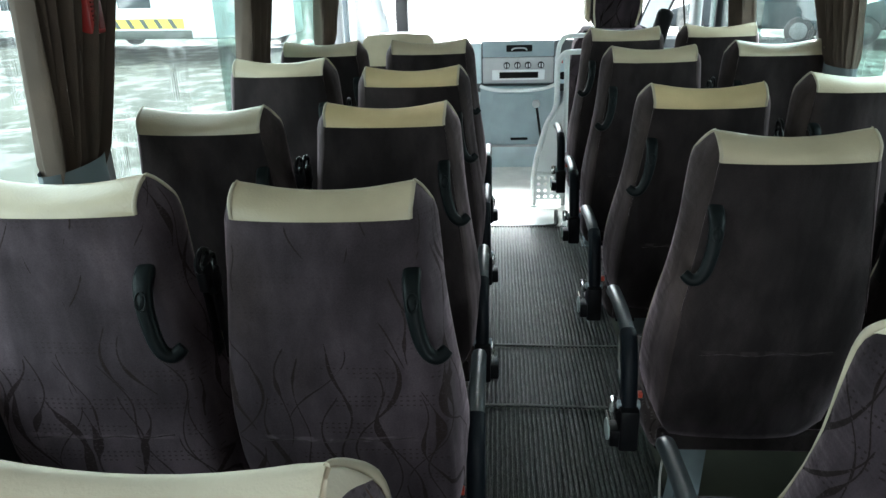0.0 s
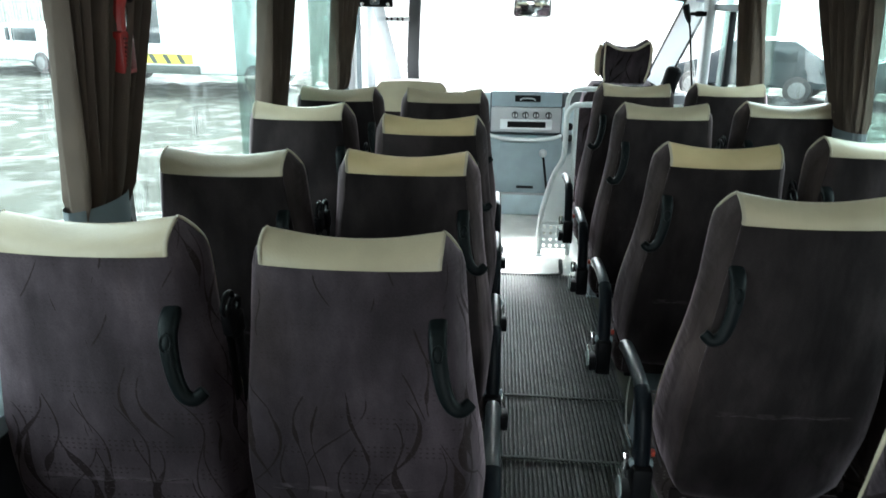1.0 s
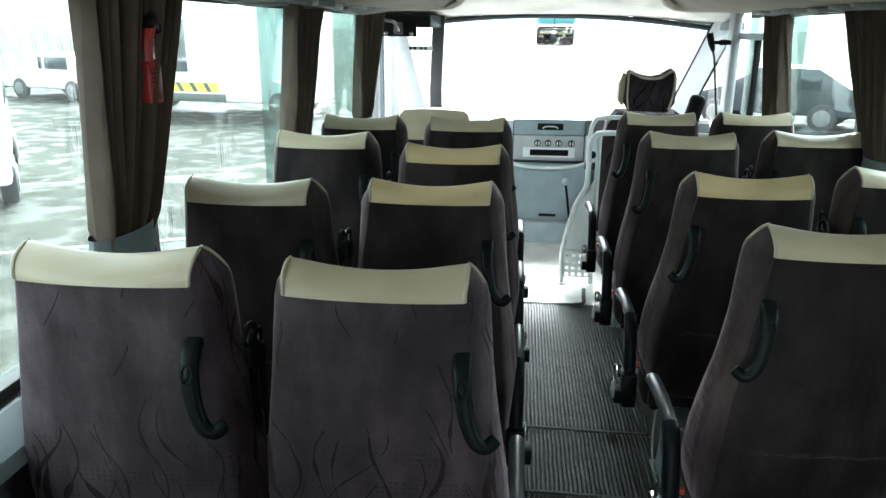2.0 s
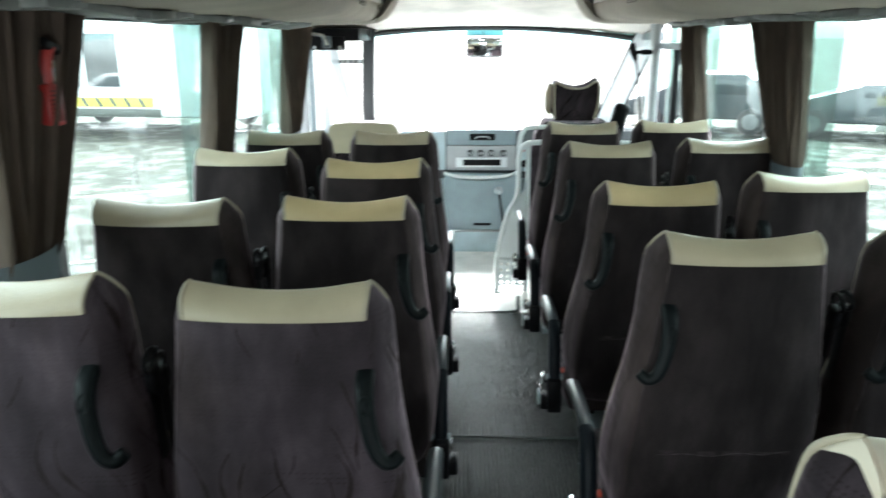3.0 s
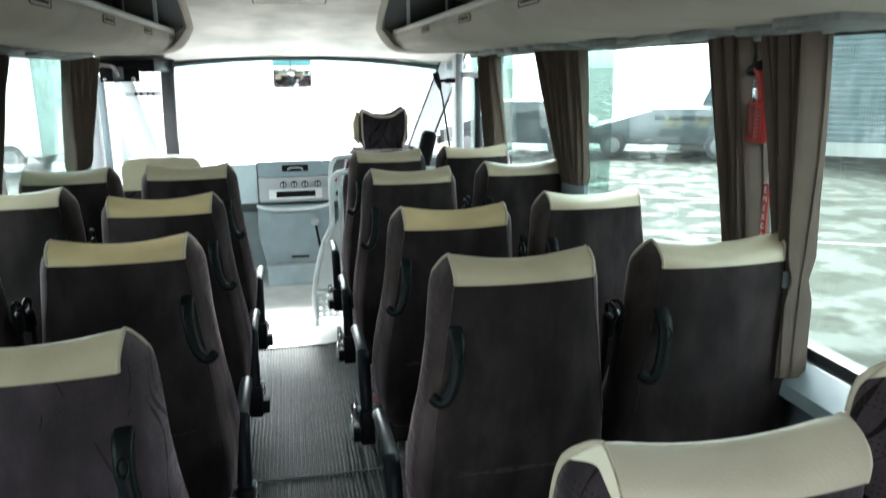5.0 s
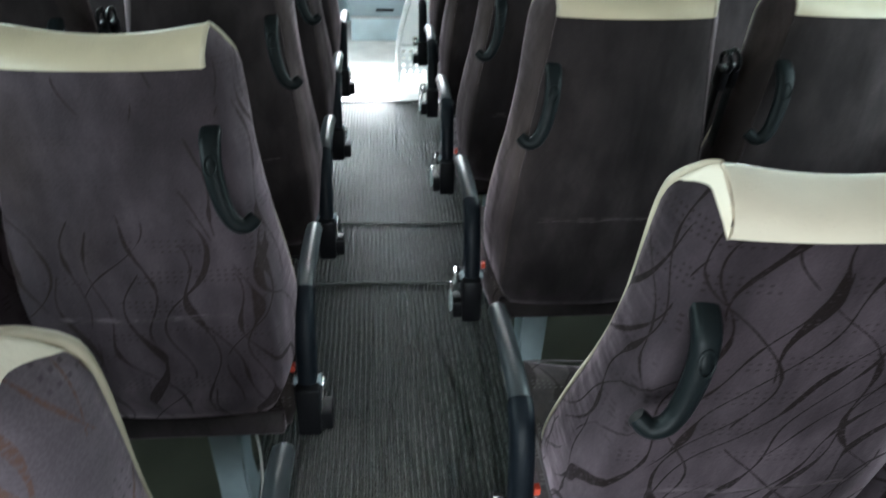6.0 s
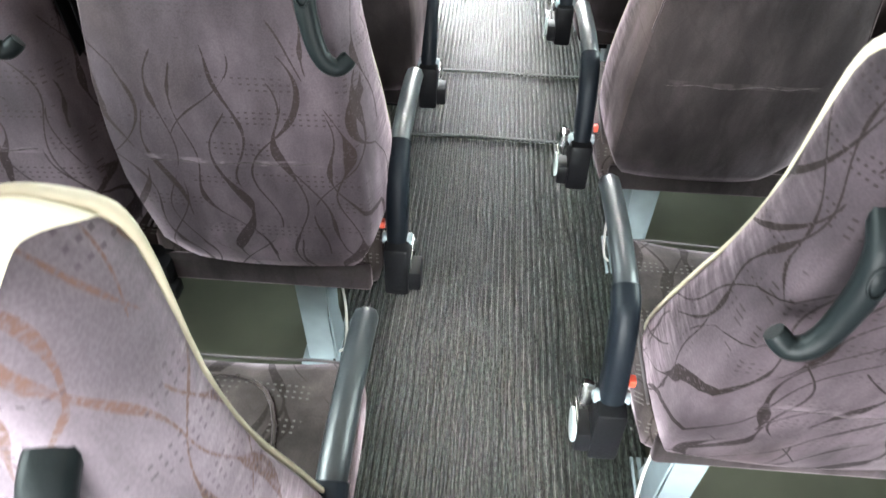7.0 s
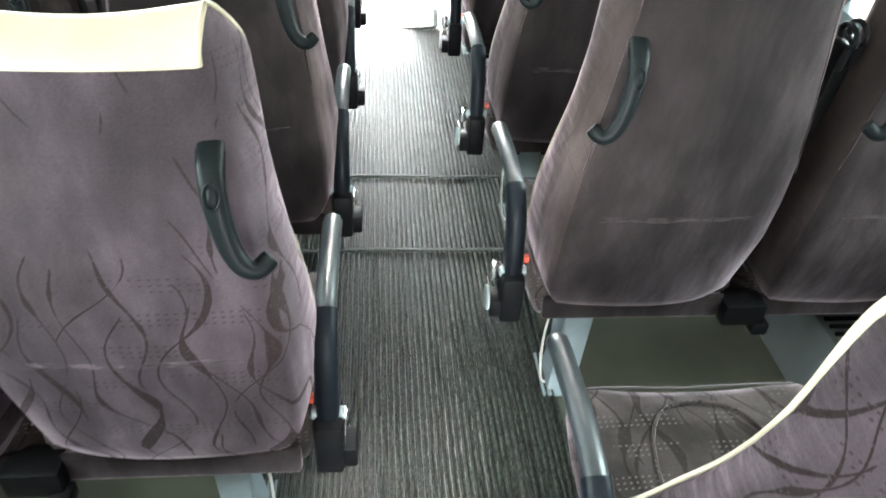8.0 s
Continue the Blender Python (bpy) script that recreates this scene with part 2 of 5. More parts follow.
def wet_ground(name, color):
    """Asphalt with darker wet patches and small rippled puddles that mirror the sky."""
    m = material(name, color, 0.6, vary=0.30, scale=0.5, spec=0.12)
    n, l = m.node_tree.nodes, m.node_tree.links
    co = n.new("ShaderNodeTexCoord")
    pools = noise_node(m, co.outputs["Object"], 1.9, 7.0)
    wet = smooth_step(m, pools, 0.42, 0.64)
    damp = n.new("ShaderNodeMix")
    damp.data_type, damp.blend_type = "RGBA", "MULTIPLY"
    l.new(smooth_step(m, noise_node(m, co.outputs["Object"], 2.6, 7.0), 0.50, 0.62, 0.0, 0.5), damp.inputs["Factor"])
    l.new(n[m["mix"]].outputs["Result"], damp.inputs["A"])
    damp.inputs["B"].default_value = (0.34, 0.33, 0.25, 1)
    b = n["Principled BSDF"]
    l.new(damp.outputs["Result"], b.inputs["Base Color"])
    l.new(smooth_step(m, wet, 0.0, 1.0, 0.040, 0.078), b.inputs["Specular IOR Level"])
    l.new(smooth_step(m, wet, 0.0, 1.0, 0.90, 0.56), b.inputs["Roughness"])
    return m


# Velour base colours differ by seat row, standing in for uneven daylight.
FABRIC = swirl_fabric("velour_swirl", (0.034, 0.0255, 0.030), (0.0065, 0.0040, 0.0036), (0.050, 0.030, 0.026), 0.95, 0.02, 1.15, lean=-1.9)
# Nearest left row: lightened copy, daylight put into the colour; orange-brown strokes are its own.
LIT_VELOUR = swirl_fabric("velour_swirl_lit", (0.134, 0.111, 0.128), (0.078, 0.043, 0.031), (0.105, 0.062, 0.046), 0.85, -0.03, 1.15, dash=(0.040, 0.031, 0.038))
# Second left row: colour raised in place of daylight; print thins towards the top.
HALF_PRINT_LIT = swirl_fabric("velour_swirl_half_print_lit", (0.068, 0.0525, 0.061), (0.019, 0.0125, 0.0115), (0.074, 0.053, 0.051), 0.85, 0.20, 1.30)
# Forward rows: darker copy, shade put into the colour; the print barely shows.
PLAIN_SHADED = swirl_fabric("velour_swirl_shaded", (0.0218, 0.0170, 0.0174), (0.010, 0.0065, 0.006), (0.035, 0.026, 0.025), 0.15, 0.22)
SIDE_CLOTH = swirl_fabric("velour_side_panel", (0.036, 0.0268, 0.0262), (0.012, 0.008, 0.007), (0.058, 0.042, 0.037), 0.18, 0.0)
CUSHION_CLOTH = swirl_fabric("velour_cushion", (0.050, 0.040, 0.038), (0.013, 0.009, 0.008), (0.052, 0.040, 0.036), 0.70, 0.0, 1.3, (0.12, 0.11, 0.105))
CREAM = material("cream_vinyl", (0.41, 0.345, 0.242), 0.36, vary=0.10, scale=9, fine=0.25, fine_scale=220)
# Paler copy of the cream vinyl, stands in for stronger rear daylight.
LIT_CREAM = material("lit_cream_vinyl", (0.58, 0.51, 0.40), 0.44, vary=0.08, scale=9, fine=0.25, fine_scale=220)
AGED_CREAM = material("aged_cream_vinyl", (0.50, 0.385, 0.21), 0.40, vary=0.14, scale=8, fine=0.25, fine_scale=220)
WORN_SEAM = material("worn_seam", (0.050, 0.041, 0.042), 0.9, vary=0.75, scale=60, spec=0.1)
EDGE_CORD = material("cushion_edge_cord", (0.095, 0.080, 0.084), 0.8, vary=0.2, scale=20)
COVER_LIP = material("rack_edge_strip", (0.46, 0.44, 0.40), 0.5, vary=0.12, scale=6)
SLOT = material("matt_black_slot", (0.008, 0.008, 0.008), 0.95, vary=0.1, spec=0.05)
CREAM_TRIM = material("cream_piping", (0.36, 0.31, 0.23), 0.55, vary=0.12, scale=20)
def thin_cloth(m, share):
    """Lets a share of the light through a thin cloth."""
    n, l = m.node_tree.nodes, m.node_tree.links
    b, through_ = n["Principled BSDF"], n.new("ShaderNodeBsdfTranslucent")
    l.new(n[m["mix"]].outputs["Result"], through_.inputs["Color"])
    mix = n.new("ShaderNodeMixShader")
    mix.inputs[0].default_value = share
    l.new(b.outputs[0], mix.inputs[1])
    l.new(through_.outputs[0], mix.inputs[2])
    l.new(mix.outputs[0], n["Material Output"].inputs[0])
    return m


BLACK = material("black_plastic", (0.006, 0.006, 0.007), 0.42, vary=0.2, fine=0.2, fine_scale=300, spec=0.10)
DARK_GREEN = material("grab_handle_plastic", (0.0055, 0.0075, 0.0082), 0.40, vary=0.16, fine=0.08, fine_scale=260, spec=0.10)
ARM = material("armrest_plastic", (0.006, 0.008, 0.011), 0.42, vary=0.2, scale=14, fine=0.10, fine_scale=300, spec=0.10)
ARM_PAD = material("armrest_pad_plastic", (0.022, 0.026, 0.029), 0.34, vary=0.22, scale=18, fine=0.1, fine_scale=300, spec=0.45)
STEEL = material("painted_leg_steel", (0.22, 0.265, 0.285), 0.45, vary=0.18, scale=12, fine=0.1)
CABLE = material("pale_cable", (0.50, 0.48, 0.44), 0.5, vary=0.1, scale=30)
CHROME = material("chrome", (0.72, 0.72, 0.72), 0.14, metal=1.0, vary=0.05)
RED = material("red_plastic", (0.42, 0.03, 0.025), 0.4, vary=0.15)
DARK_RED = material("shaded_red_plastic", (0.16, 0.014, 0.012), 0.5, vary=0.15)
ORANGE = material("buckle_button_red", (0.50, 0.06, 0.03), 0.4)
CARPET = material("ribbed_carpet", (0.0165, 0.0210, 0.0180), 0.52, vary=0.30, scale=7, fine=0.35, fine_scale=420, spec=0.55)
def loop_pile(m):
    """Breaks a ribbed carpet up into single loops, some of them brown."""
    n, l = m.node_tree.nodes, m.node_tree.links
    co = n.new("ShaderNodeTexCoord")
    loops = noise_node(m, co.outputs["Object"], 1.0, 2.0, (230, 95, 60))
    worn = noise_node(m, co.outputs["Object"], 1.0, 2.0, (90, 40, 40))
    tint = n.new("ShaderNodeMix")
    tint.data_type = "RGBA"
    tint.inputs["A"].default_value, tint.inputs["B"].default_value = (0.16, 0.16, 0.16, 1), (2.1, 2.08, 1.98, 1)
    l.new(smooth_step(m, loops, 0.38, 0.64), tint.inputs["Factor"])
    brown = n.new("ShaderNodeMix")
    brown.data_type, brown.blend_type = "RGBA", "MULTIPLY"
    l.new(smooth_step(m, worn, 0.52, 0.64, 0.0, 0.25), brown.inputs["Factor"])
    l.new(tint.outputs["Result"], brown.inputs["A"])
    brown.inputs["B"].default_value = (0.80, 0.66, 0.50, 1)
    mul = n.new("ShaderNodeMix")
    mul.data_type, mul.blend_type = "RGBA", "MULTIPLY"
    mul.inputs["Factor"].default_value = 1.0
    l.new(n[m["mix"]].outputs["Result"], mul.inputs["A"])
    l.new(brown.outputs["Result"], mul.inputs["B"])
    l.new(mul.outputs["Result"], n["Principled BSDF"].inputs["Base Color"])
    return m


loop_pile(CARPET)
HEATER_GREY = material("heater_grey_paint", (0.10, 0.112, 0.112), 0.5, vary=0.2, scale=9, fine=0.1)
VINYL = material("olive_floor_vinyl", (0.062, 0.065, 0.046), 0.55, vary=0.22, scale=5, fine=0.1)
PALE_FLOOR = material("pale_front_floor", (0.78, 0.78, 0.75), 0.5, vary=0.14, scale=8, fine=0.12)
WALL_DARK = material("dark_side_panel", (0.060, 0.066, 0.076), 0.6, vary=0.18, scale=6, fine=0.3)
SILL = material("sill_grey_plastic", (0.22, 0.26, 0.28), 0.45, vary=0.10, scale=9, fine=0.1)
TRIM = material("grey_trim", (0.40, 0.42, 0.43), 0.5, vary=0.10, scale=8, fine=0.1)
LINING = material("ceiling_felt", (0.77, 0.70, 0.625), 0.9, vary=0.22, scale=3.5, fine=0.45, fine_scale=180)
RACK = material("rack_felt", (0.47, 0.418, 0.350), 0.85, vary=0.12, scale=4, fine=0.4, fine_scale=180)
RACK_DARK = material("rack_shade_and_joints", (0.05, 0.05, 0.05), 0.8, vary=0.2, fine=0.3)
RUBBER = material("black_rubber", (0.015, 0.015, 0.016), 0.6, vary=0.2)
CURTAIN = thin_cloth(material("brown_curtain", (0.118, 0.084, 0.064), 0.8, vary=0.16, scale=10, fine=0.4, fine_scale=500, sheen=0.1), 0.22)
TIE = material("curtain_tie", (0.13, 0.155, 0.168), 0.6, vary=0.1)
DASH = material("dash_plastic", (0.54, 0.66, 0.70), 0.5, vary=0.12, scale=7, fine=0.25, fine_scale=260)
DASH_DARK = material("dash_dark_plastic", (0.26, 0.335, 0.365), 0.5, vary=0.12, scale=7, fine=0.2)
DASH_TOP = material("dash_top_plastic", (0.085, 0.098, 0.105), 0.6, vary=0.15, scale=7, fine=0.3, fine_scale=260)
WHITE = material("white_paint", (0.74, 0.76, 0.77), 0.35, vary=0.06, scale=3)
PANEL = material("hatch_white_plastic", (0.72, 0.76, 0.77), 0.4, vary=0.08)
HATCH_LID = material("hatch_lid_felt", (0.56, 0.53, 0.48), 0.9, vary=0.18, scale=4, fine=0.4, fine_scale=180)
MILKY = thin_cloth(material("milky_hatch_plastic", (0.82, 0.85, 0.86), 0.35, vary=0.06), 0.42)
COVER_GREY = material("pivot_cover_grey", (0.30, 0.35, 0.34), 0.4, vary=0.1, scale=30)
COVER = material("lamp_cover_grey", (0.15, 0.155, 0.15), 0.55, vary=0.3, scale=25)
MIRROR = material("mirror_glass", (0.85, 0.86, 0.86), 0.02, metal=1.0, vary=0.02)
RAIL = material("grey_rail_paint", (0.62, 0.66, 0.66), 0.35, vary=0.1, scale=20)
GLASS = glass_material("window_glass", (0.88, 0.965, 0.94), 0.22)
DRIER_GLASS = glass_material("window_glass_few_runs", (0.84, 0.935, 0.91), 0.06)
BAND_GLASS = glass_material("tinted_band_glass", (0.50, 0.92, 0.94), 0.0)
CLEAR = glass_material("windscreen_glass", (0.95, 0.98, 0.975), 0.05)
GREEN_GLASS = glass_material("green_glass_strip", (0.58, 0.685, 0.655), 0.12)
ASPHALT = wet_ground("wet_asphalt", (0.0180, 0.0186, 0.0158))
CHEVRON = material("dark_marking_film", (0.05, 0.06, 0.05), 0.5, vary=0.2, scale=8)
WORN_LINE = material("worn_line_paint", (0.045, 0.046, 0.042), 0.8, vary=0.5, scale=4)
CONCRETE = material("lot_concrete", (0.30, 0.30, 0.28), 0.7, vary=0.2, scale=0.6)
BLUE_SHEET = material("blue_grey_cladding", (0.07, 0.10, 0.106), 0.5, vary=0.12, scale=0.8)
YELLOW = material("yellow_marking", (0.72, 0.62, 0.06), 0.5, vary=0.08)
CAR_DARK = material("dark_car_paint", (0.04, 0.05, 0.055), 0.2, vary=0.1)
WHEEL = material("wheel_rim_grey", (0.12, 0.12, 0.12), 0.5, vary=0.1)
CAR_GLASS = material("dark_car_glass", (0.03, 0.04, 0.045), 0.06, vary=0.1)


# ---- mesh helpers ----
def finish(bm, smooth=40):
    bmesh.ops.recalc_face_normals(bm, faces=bm.faces)
    me = bpy.data.meshes.new("mesh")
    bm.to_mesh(me)
    bm.free()
    if smooth:
        me.shade_smooth()
        me.set_sharp_from_angle(angle=radians(smooth))
    return me


def put(name, me, mat, parent=None, m=None, label=""):
    """Links a mesh as one object, under a parent or at top level."""
    if mat and not me.materials:
        me.materials.append(mat)
    ob = new(name, me)
    if parent:
        ob.parent = parent
    if m is not None:
        ob.matrix_basis = m
    if label:
        ob["label"] = label
    return ob


def part(name, bm, mat, parent=None, label="", m=None, smooth=40):
    return put(name, finish(bm, smooth), mat, parent, m, label)


def root(name, label, category, m=None, group="", kind=""):
    ob = new(name)
    ob.empty_display_size = 0.1
    if m is not None:
        ob.matrix_basis = m
    return tagged(ob, label, category, group, kind)


def box(x0, x1, y0, y1, z0, z1, bevel=0.0, seg=2, bm=None):
    own = bmesh.new()
    bmesh.ops.create_cube(own, size=1.0)
    for v in own.verts:
        v.co = Vector((x0 + (v.co.x + 0.5) * (x1 - x0), y0 + (v.co.y + 0.5) * (y1 - y0), z0 + (v.co.z + 0.5) * (z1 - z0)))
    if bevel:
        bmesh.ops.bevel(own, geom=own.edges[:], offset=bevel, segments=seg, profile=0.5, affect="EDGES")
    if bm is None:
        return own
    join(bm, own)
    return bm


def join(bm, other):
    """Adds another bmesh to bm."""
    made = [bm.verts.new(v.co) for v in other.verts]
    other.verts.index_update()
    for f in other.faces:
        bm.faces.new([made[v.index] for v in f.verts])
    other.free()
    return bm


def moved(bm, m):
    bmesh.ops.transform(bm, matrix=m, verts=bm.verts)
    return bm


def loft(rings, closed=True, caps=True, bm=None):
    """Skins rings of points of one length."""
    bm = bm or bmesh.new()
    vs = [[bm.verts.new(p) for p in r] for r in rings]
    k = len(rings[0])
    for a, b in zip(vs, vs[1:]):
        for i in range(k if closed else k - 1):
            j = (i + 1) % k
            bm.faces.new((a[i], a[j], b[j], b[i]))
    if caps and closed:
        bm.faces.new(vs[0][::-1])
        bm.faces.new(vs[-1])
    return bm


def tube(path, r, n=8, bm=None, squash=(1, 1)):
    """A round bar along a path; r may be a list."""
    pts = [Vector(p) for p in path]
    rings, side = [], None
    for i, p in enumerate(pts):
        d = (pts[min(i + 1, len(pts) - 1)] - pts[max(i - 1, 0)]).normalized()
        if side is None:
            side = d.cross(Vector((0, 0, 1)) if abs(d.z) < 0.9 else Vector((1, 0, 0))).normalized()
        side = (side - d * side.dot(d)).normalized()
        up = d.cross(side)
        q = r[i] if isinstance(r, (list, tuple)) else r
        rings.append([p + q * (math.cos(2 * math.pi * k / n) * side * squash[0] + math.sin(2 * math.pi * k / n) * up * squash[1]) for k in range(n)])
    return loft(rings, bm=bm)


def bar(path, w, h, round_=0.35, bm=None):
    """A bar with a rounded oblong section, swept along a path that lies in a plane x = const."""
    pts = [Vector(p) for p in path]
    rings = []
    for i, p in enumerate(pts):
        d = (pts[min(i + 1, len(pts) - 1)] - pts[max(i - 1, 0)]).normalized()
        s = Vector((1, 0, 0))
        up = d.cross(s)
        ww = w[i] if isinstance(w, list) else w
        hh = h[i] if isinstance(h, list) else h
        c = round_ * min(ww, hh)
        ring = []
        for sx, sy, a0 in ((1, 1, 0), (-1, 1, 90), (-1, -1, 180), (1, -1, 270)):
            for a in (0, 45, 90):
                t = radians(a0 + a)
                ring.append(p + s * (sx * (ww / 2 - c) + c * math.cos(t)) + up * (sy * (hh / 2 - c) + c * math.sin(t)))
        rings.append(ring)
    return loft(rings, bm=bm)


def bent(pts, steps=6):
    """A smooth path through points (Catmull-Rom)."""
    p = [Vector(q) for q in pts]
    p = [2 * p[0] - p[1], *p, 2 * p[-1] - p[-2]]
    out = []
    for i in range(1, len(p) - 2):
        for k in range(steps):
            t = k / steps
            out.append(0.5 * (2 * p[i] + (p[i + 1] - p[i - 1]) * t + (2 * p[i - 1] - 5 * p[i] + 4 * p[i + 1] - p[i + 2]) * t * t
                              + (3 * p[i] - p[i - 1] - 3 * p[i + 1] + p[i + 2]) * t ** 3))
    return out + [p[-2]]


def prism(outline, axis, lo, hi, bm=None):
    """An outline of (a, b) pairs pushed along an axis."""
    def at(a, b, c):
        return {"x": (c, a, b), "y": (a, c, b), "z": (a, b, c)}[axis]
    return loft([[at(a, b, lo) for a, b in outline], [at(a, b, hi) for a, b in outline]], bm=bm)


def disc(m, r, depth, n=20, bevel=0.0, bm=None):
    own = bmesh.new()
    bmesh.ops.create_cone(own, cap_ends=True, segments=n, radius1=r, radius2=r, depth=depth)
    if bevel:
        bmesh.ops.bevel(own, geom=[e for e in own.edges if e.is_manifold and e.calc_face_angle() > 1.0], offset=bevel, segments=2, profile=0.5, affect="EDGES")
    moved(own, m)
    return own if bm is None else join(bm, own)


def lerp_table(table, v):
    xs, ys = zip(*table)
    return float(np.interp(v, xs, ys))


# ---- the bus body ----
HALF, REAR, FRONT = 1.07, -1.4, 5.1
HEAD_Z, ROOF_Z = 1.52, 1.80


def structure(name, bm, mat, label, category, smooth=40):
    return tagged(part(name, bm, mat, smooth=smooth), label, category, kind="structure")


structure("floor", box(-HALF, HALF, REAR, 3.38, -0.08, 0.0), VINYL, "olive grey vinyl bus floor under the seats", "floor", 0)
structure("floor_front", box(-HALF, HALF, 3.384, FRONT + 0.1, -0.08, 0.006), PALE_FLOOR, "pale worn front floor beside the entrance", "floor", 0)
structure("floor_seam", box(-0.16, 0.10, 3.832, 3.838, 0.006, 0.008), DASH_DARK, "thin dark joint across the pale floor", "trim", 0)

for side, word in ((-1, "left"), (1, "right")):
    a, b = sorted((side * HALF, side * (HALF + 0.07)))
    structure("wall_" + word, box(a, b, REAR, FRONT, -0.08, 0.735), WALL_DARK, "dark grey bus side panel below the windows", "wall", 0)
    ins = side * (HALF - 0.055)
    prof = [(side * (HALF + 0.07), 0.735), (ins, 0.715), (ins + side * 0.004, 0.745), (side * (HALF - 0.005), 0.792), (side * (HALF + 0.07), 0.797)]
    structure("window_sill_" + word, prism(prof, "y", REAR, 4.3), SILL, "blue-grey moulded sill below the side windows", "sill", 30)
    structure("window_rubber_" + word, box(*sorted((side * (HALF + 0.006), side * (HALF + 0.05))), REAR, 4.3, 0.797, 0.822, 0.005), RUBBER, "black rubber seal along the window glass", "trim")
    structure("wall_upper_" + word, box(a, b, REAR, FRONT - 0.1, HEAD_Z, ROOF_Z + 0.05), LINING, "grey felt wall above the side windows", "wall", 0)

# Window posts and panes.
POSTS = {-1: [-1.3, -0.45, 1.22, 2.60, 3.86], 1: [0.32, 1.20, 2.56, 3.66]}
for side in (-1, 1):
    for y in POSTS[side]:
        tagged(part("window_post", box(*sorted((side * (HALF + 0.002), side * (HALF + 0.068))), y - 0.05, y + 0.05, 0.822, HEAD_Z, 0.006), TRIM),
               "grey post between two side windows", "post", kind="structure")
    spans = list(zip(POSTS[side], POSTS[side][1:])) + [(POSTS[side][-1], 4.28)]
    if side < 0:
        spans = spans[:-1]
    for k, (y0, y1) in enumerate(spans):
        w = root("window", "rain-streaked side window with a sliding pane", "window", Matrix.Translation((side * (HALF + 0.04), (y0 + y1) / 2, 0)), kind="structure")
        h = (y1 - y0) / 2 - 0.05
        pane = part("pane", box(-0.003, 0.003, -h, h, 0.822, HEAD_Z), GLASS if side < 0 else DRIER_GLASS, w, smooth=0)
        pane.visible_shadow = False
        if y0 > 1.1:
            lap = {-1: (0.36, 0.56), 1: (0.39, 0.28, 0.16)}[side][k - (2 if side < 0 else 1)]
            strip = part("pane_edge", box(-0.008, -0.004, h - lap, h - 0.002, 0.822, HEAD_Z), GREEN_GLASS, w, "overlapping green-tinted glass edge", smooth=0)
            strip.visible_shadow = False
        part("window_frame", box(-0.012, 0.012, -h, h, HEAD_Z - 0.03, HEAD_Z, 0.004), RUBBER, w)


# Unseen panel, added to keep daylight off the rear right seats.
structure("wall_right_rear", box(HALF + 0.004, HALF + 0.066, REAR, 0.27, 0.735, HEAD_Z), WALL_DARK, "unseen plain dark panel added to block side daylight", "wall", 0)

# Plain lower body under the floor.
under = root("underbody", "plain dark lower body of the bus", "bus body", kind="structure")
part("chassis", box(-HALF - 0.06, HALF + 0.06, REAR - 0.07, FRONT + 0.1, -0.70, -0.082, 0.02), WALL_DARK, under)
for side in (-1, 1):
    for y in (-0.3, 4.1):
        part("wheel", disc(pose(side * (HALF - 0.05), y, -0.60, 0, 90, 0), 0.35, 0.24, 24, 0.04), RUBBER, under)

# Back wall behind the camera; its unseen opening is added to light the seats.
BACK_SILL, BACK_HEAD, BACK_END = 0.42, 1.14, 0.37
structure("wall_back_lower", box(-HALF - 0.07, HALF + 0.07, REAR - 0.07, REAR, -0.08, BACK_SILL), WALL_DARK, "dark grey back wall of the bus", "wall", 0)
structure("wall_back_upper", box(-HALF - 0.07, HALF + 0.07, REAR - 0.07, REAR, BACK_HEAD, ROOF_Z + 0.05), WALL_DARK, "dark grey wall above the added back opening", "wall", 0)
structure("wall_back_corner", box(-HALF - 0.07, -0.77, REAR - 0.07, REAR, BACK_SILL, BACK_HEAD), WALL_DARK, "dark grey back corner post", "wall", 0)
structure("wall_back_door", box(BACK_END, HALF + 0.07, REAR - 0.07, REAR, BACK_SILL, BACK_HEAD), WALL_DARK, "unseen dark panel narrowing the added back opening", "wall", 0)
added_window = root("window_back_added", "unseen rear opening added to light the seats", "window", kind="structure")
pane = part("pane", box(-0.77, BACK_END, REAR - 0.04, REAR - 0.034, BACK_SILL, BACK_HEAD), GLASS, added_window, smooth=0)
pane.visible_shadow = False

# Ceiling: flat over the seats, sloping down to the windscreen.
def ceiling_profile(y):
    return lerp_table([(REAR, ROOF_Z), (3.05, ROOF_Z), (3.5, 1.775), (4.1, 1.70), (4.6, 1.60), (4.92, 1.515)], y)


ys = [REAR, -0.7, 0, 1.06, 2.55, 3.05, 3.25, 3.5, 3.8, 4.1, 4.35, 4.6, 4.78, 4.92]
xs = [-HALF - 0.07, -1.0, -0.8, -0.5, -0.2, 0, 0.2, 0.5, 0.8, 1.0, HALF + 0.07]
bm = bmesh.new()
for lift in (0, 0.04):
    grid = [[bm.verts.new((x, y, ceiling_profile(y) - 0.10 * abs(x / 1.07) ** 3 * (1 if y < 3.5 else 0.8) + lift)) for x in xs] for y in ys]
    for r0, r1 in zip(grid, grid[1:]):
        for i in range(len(xs) - 1):
            if not (abs(r0[i].co.y - 1.06) < 0.01 and xs[i] >= -0.201 and xs[i + 1] <= 0.201):
                bm.faces.new((r0[i], r0[i + 1], r1[i + 1], r1[i]))
structure("ceiling", bm, LINING, "stained grey felt ceiling sloping to the windscreen", "ceiling", 60)
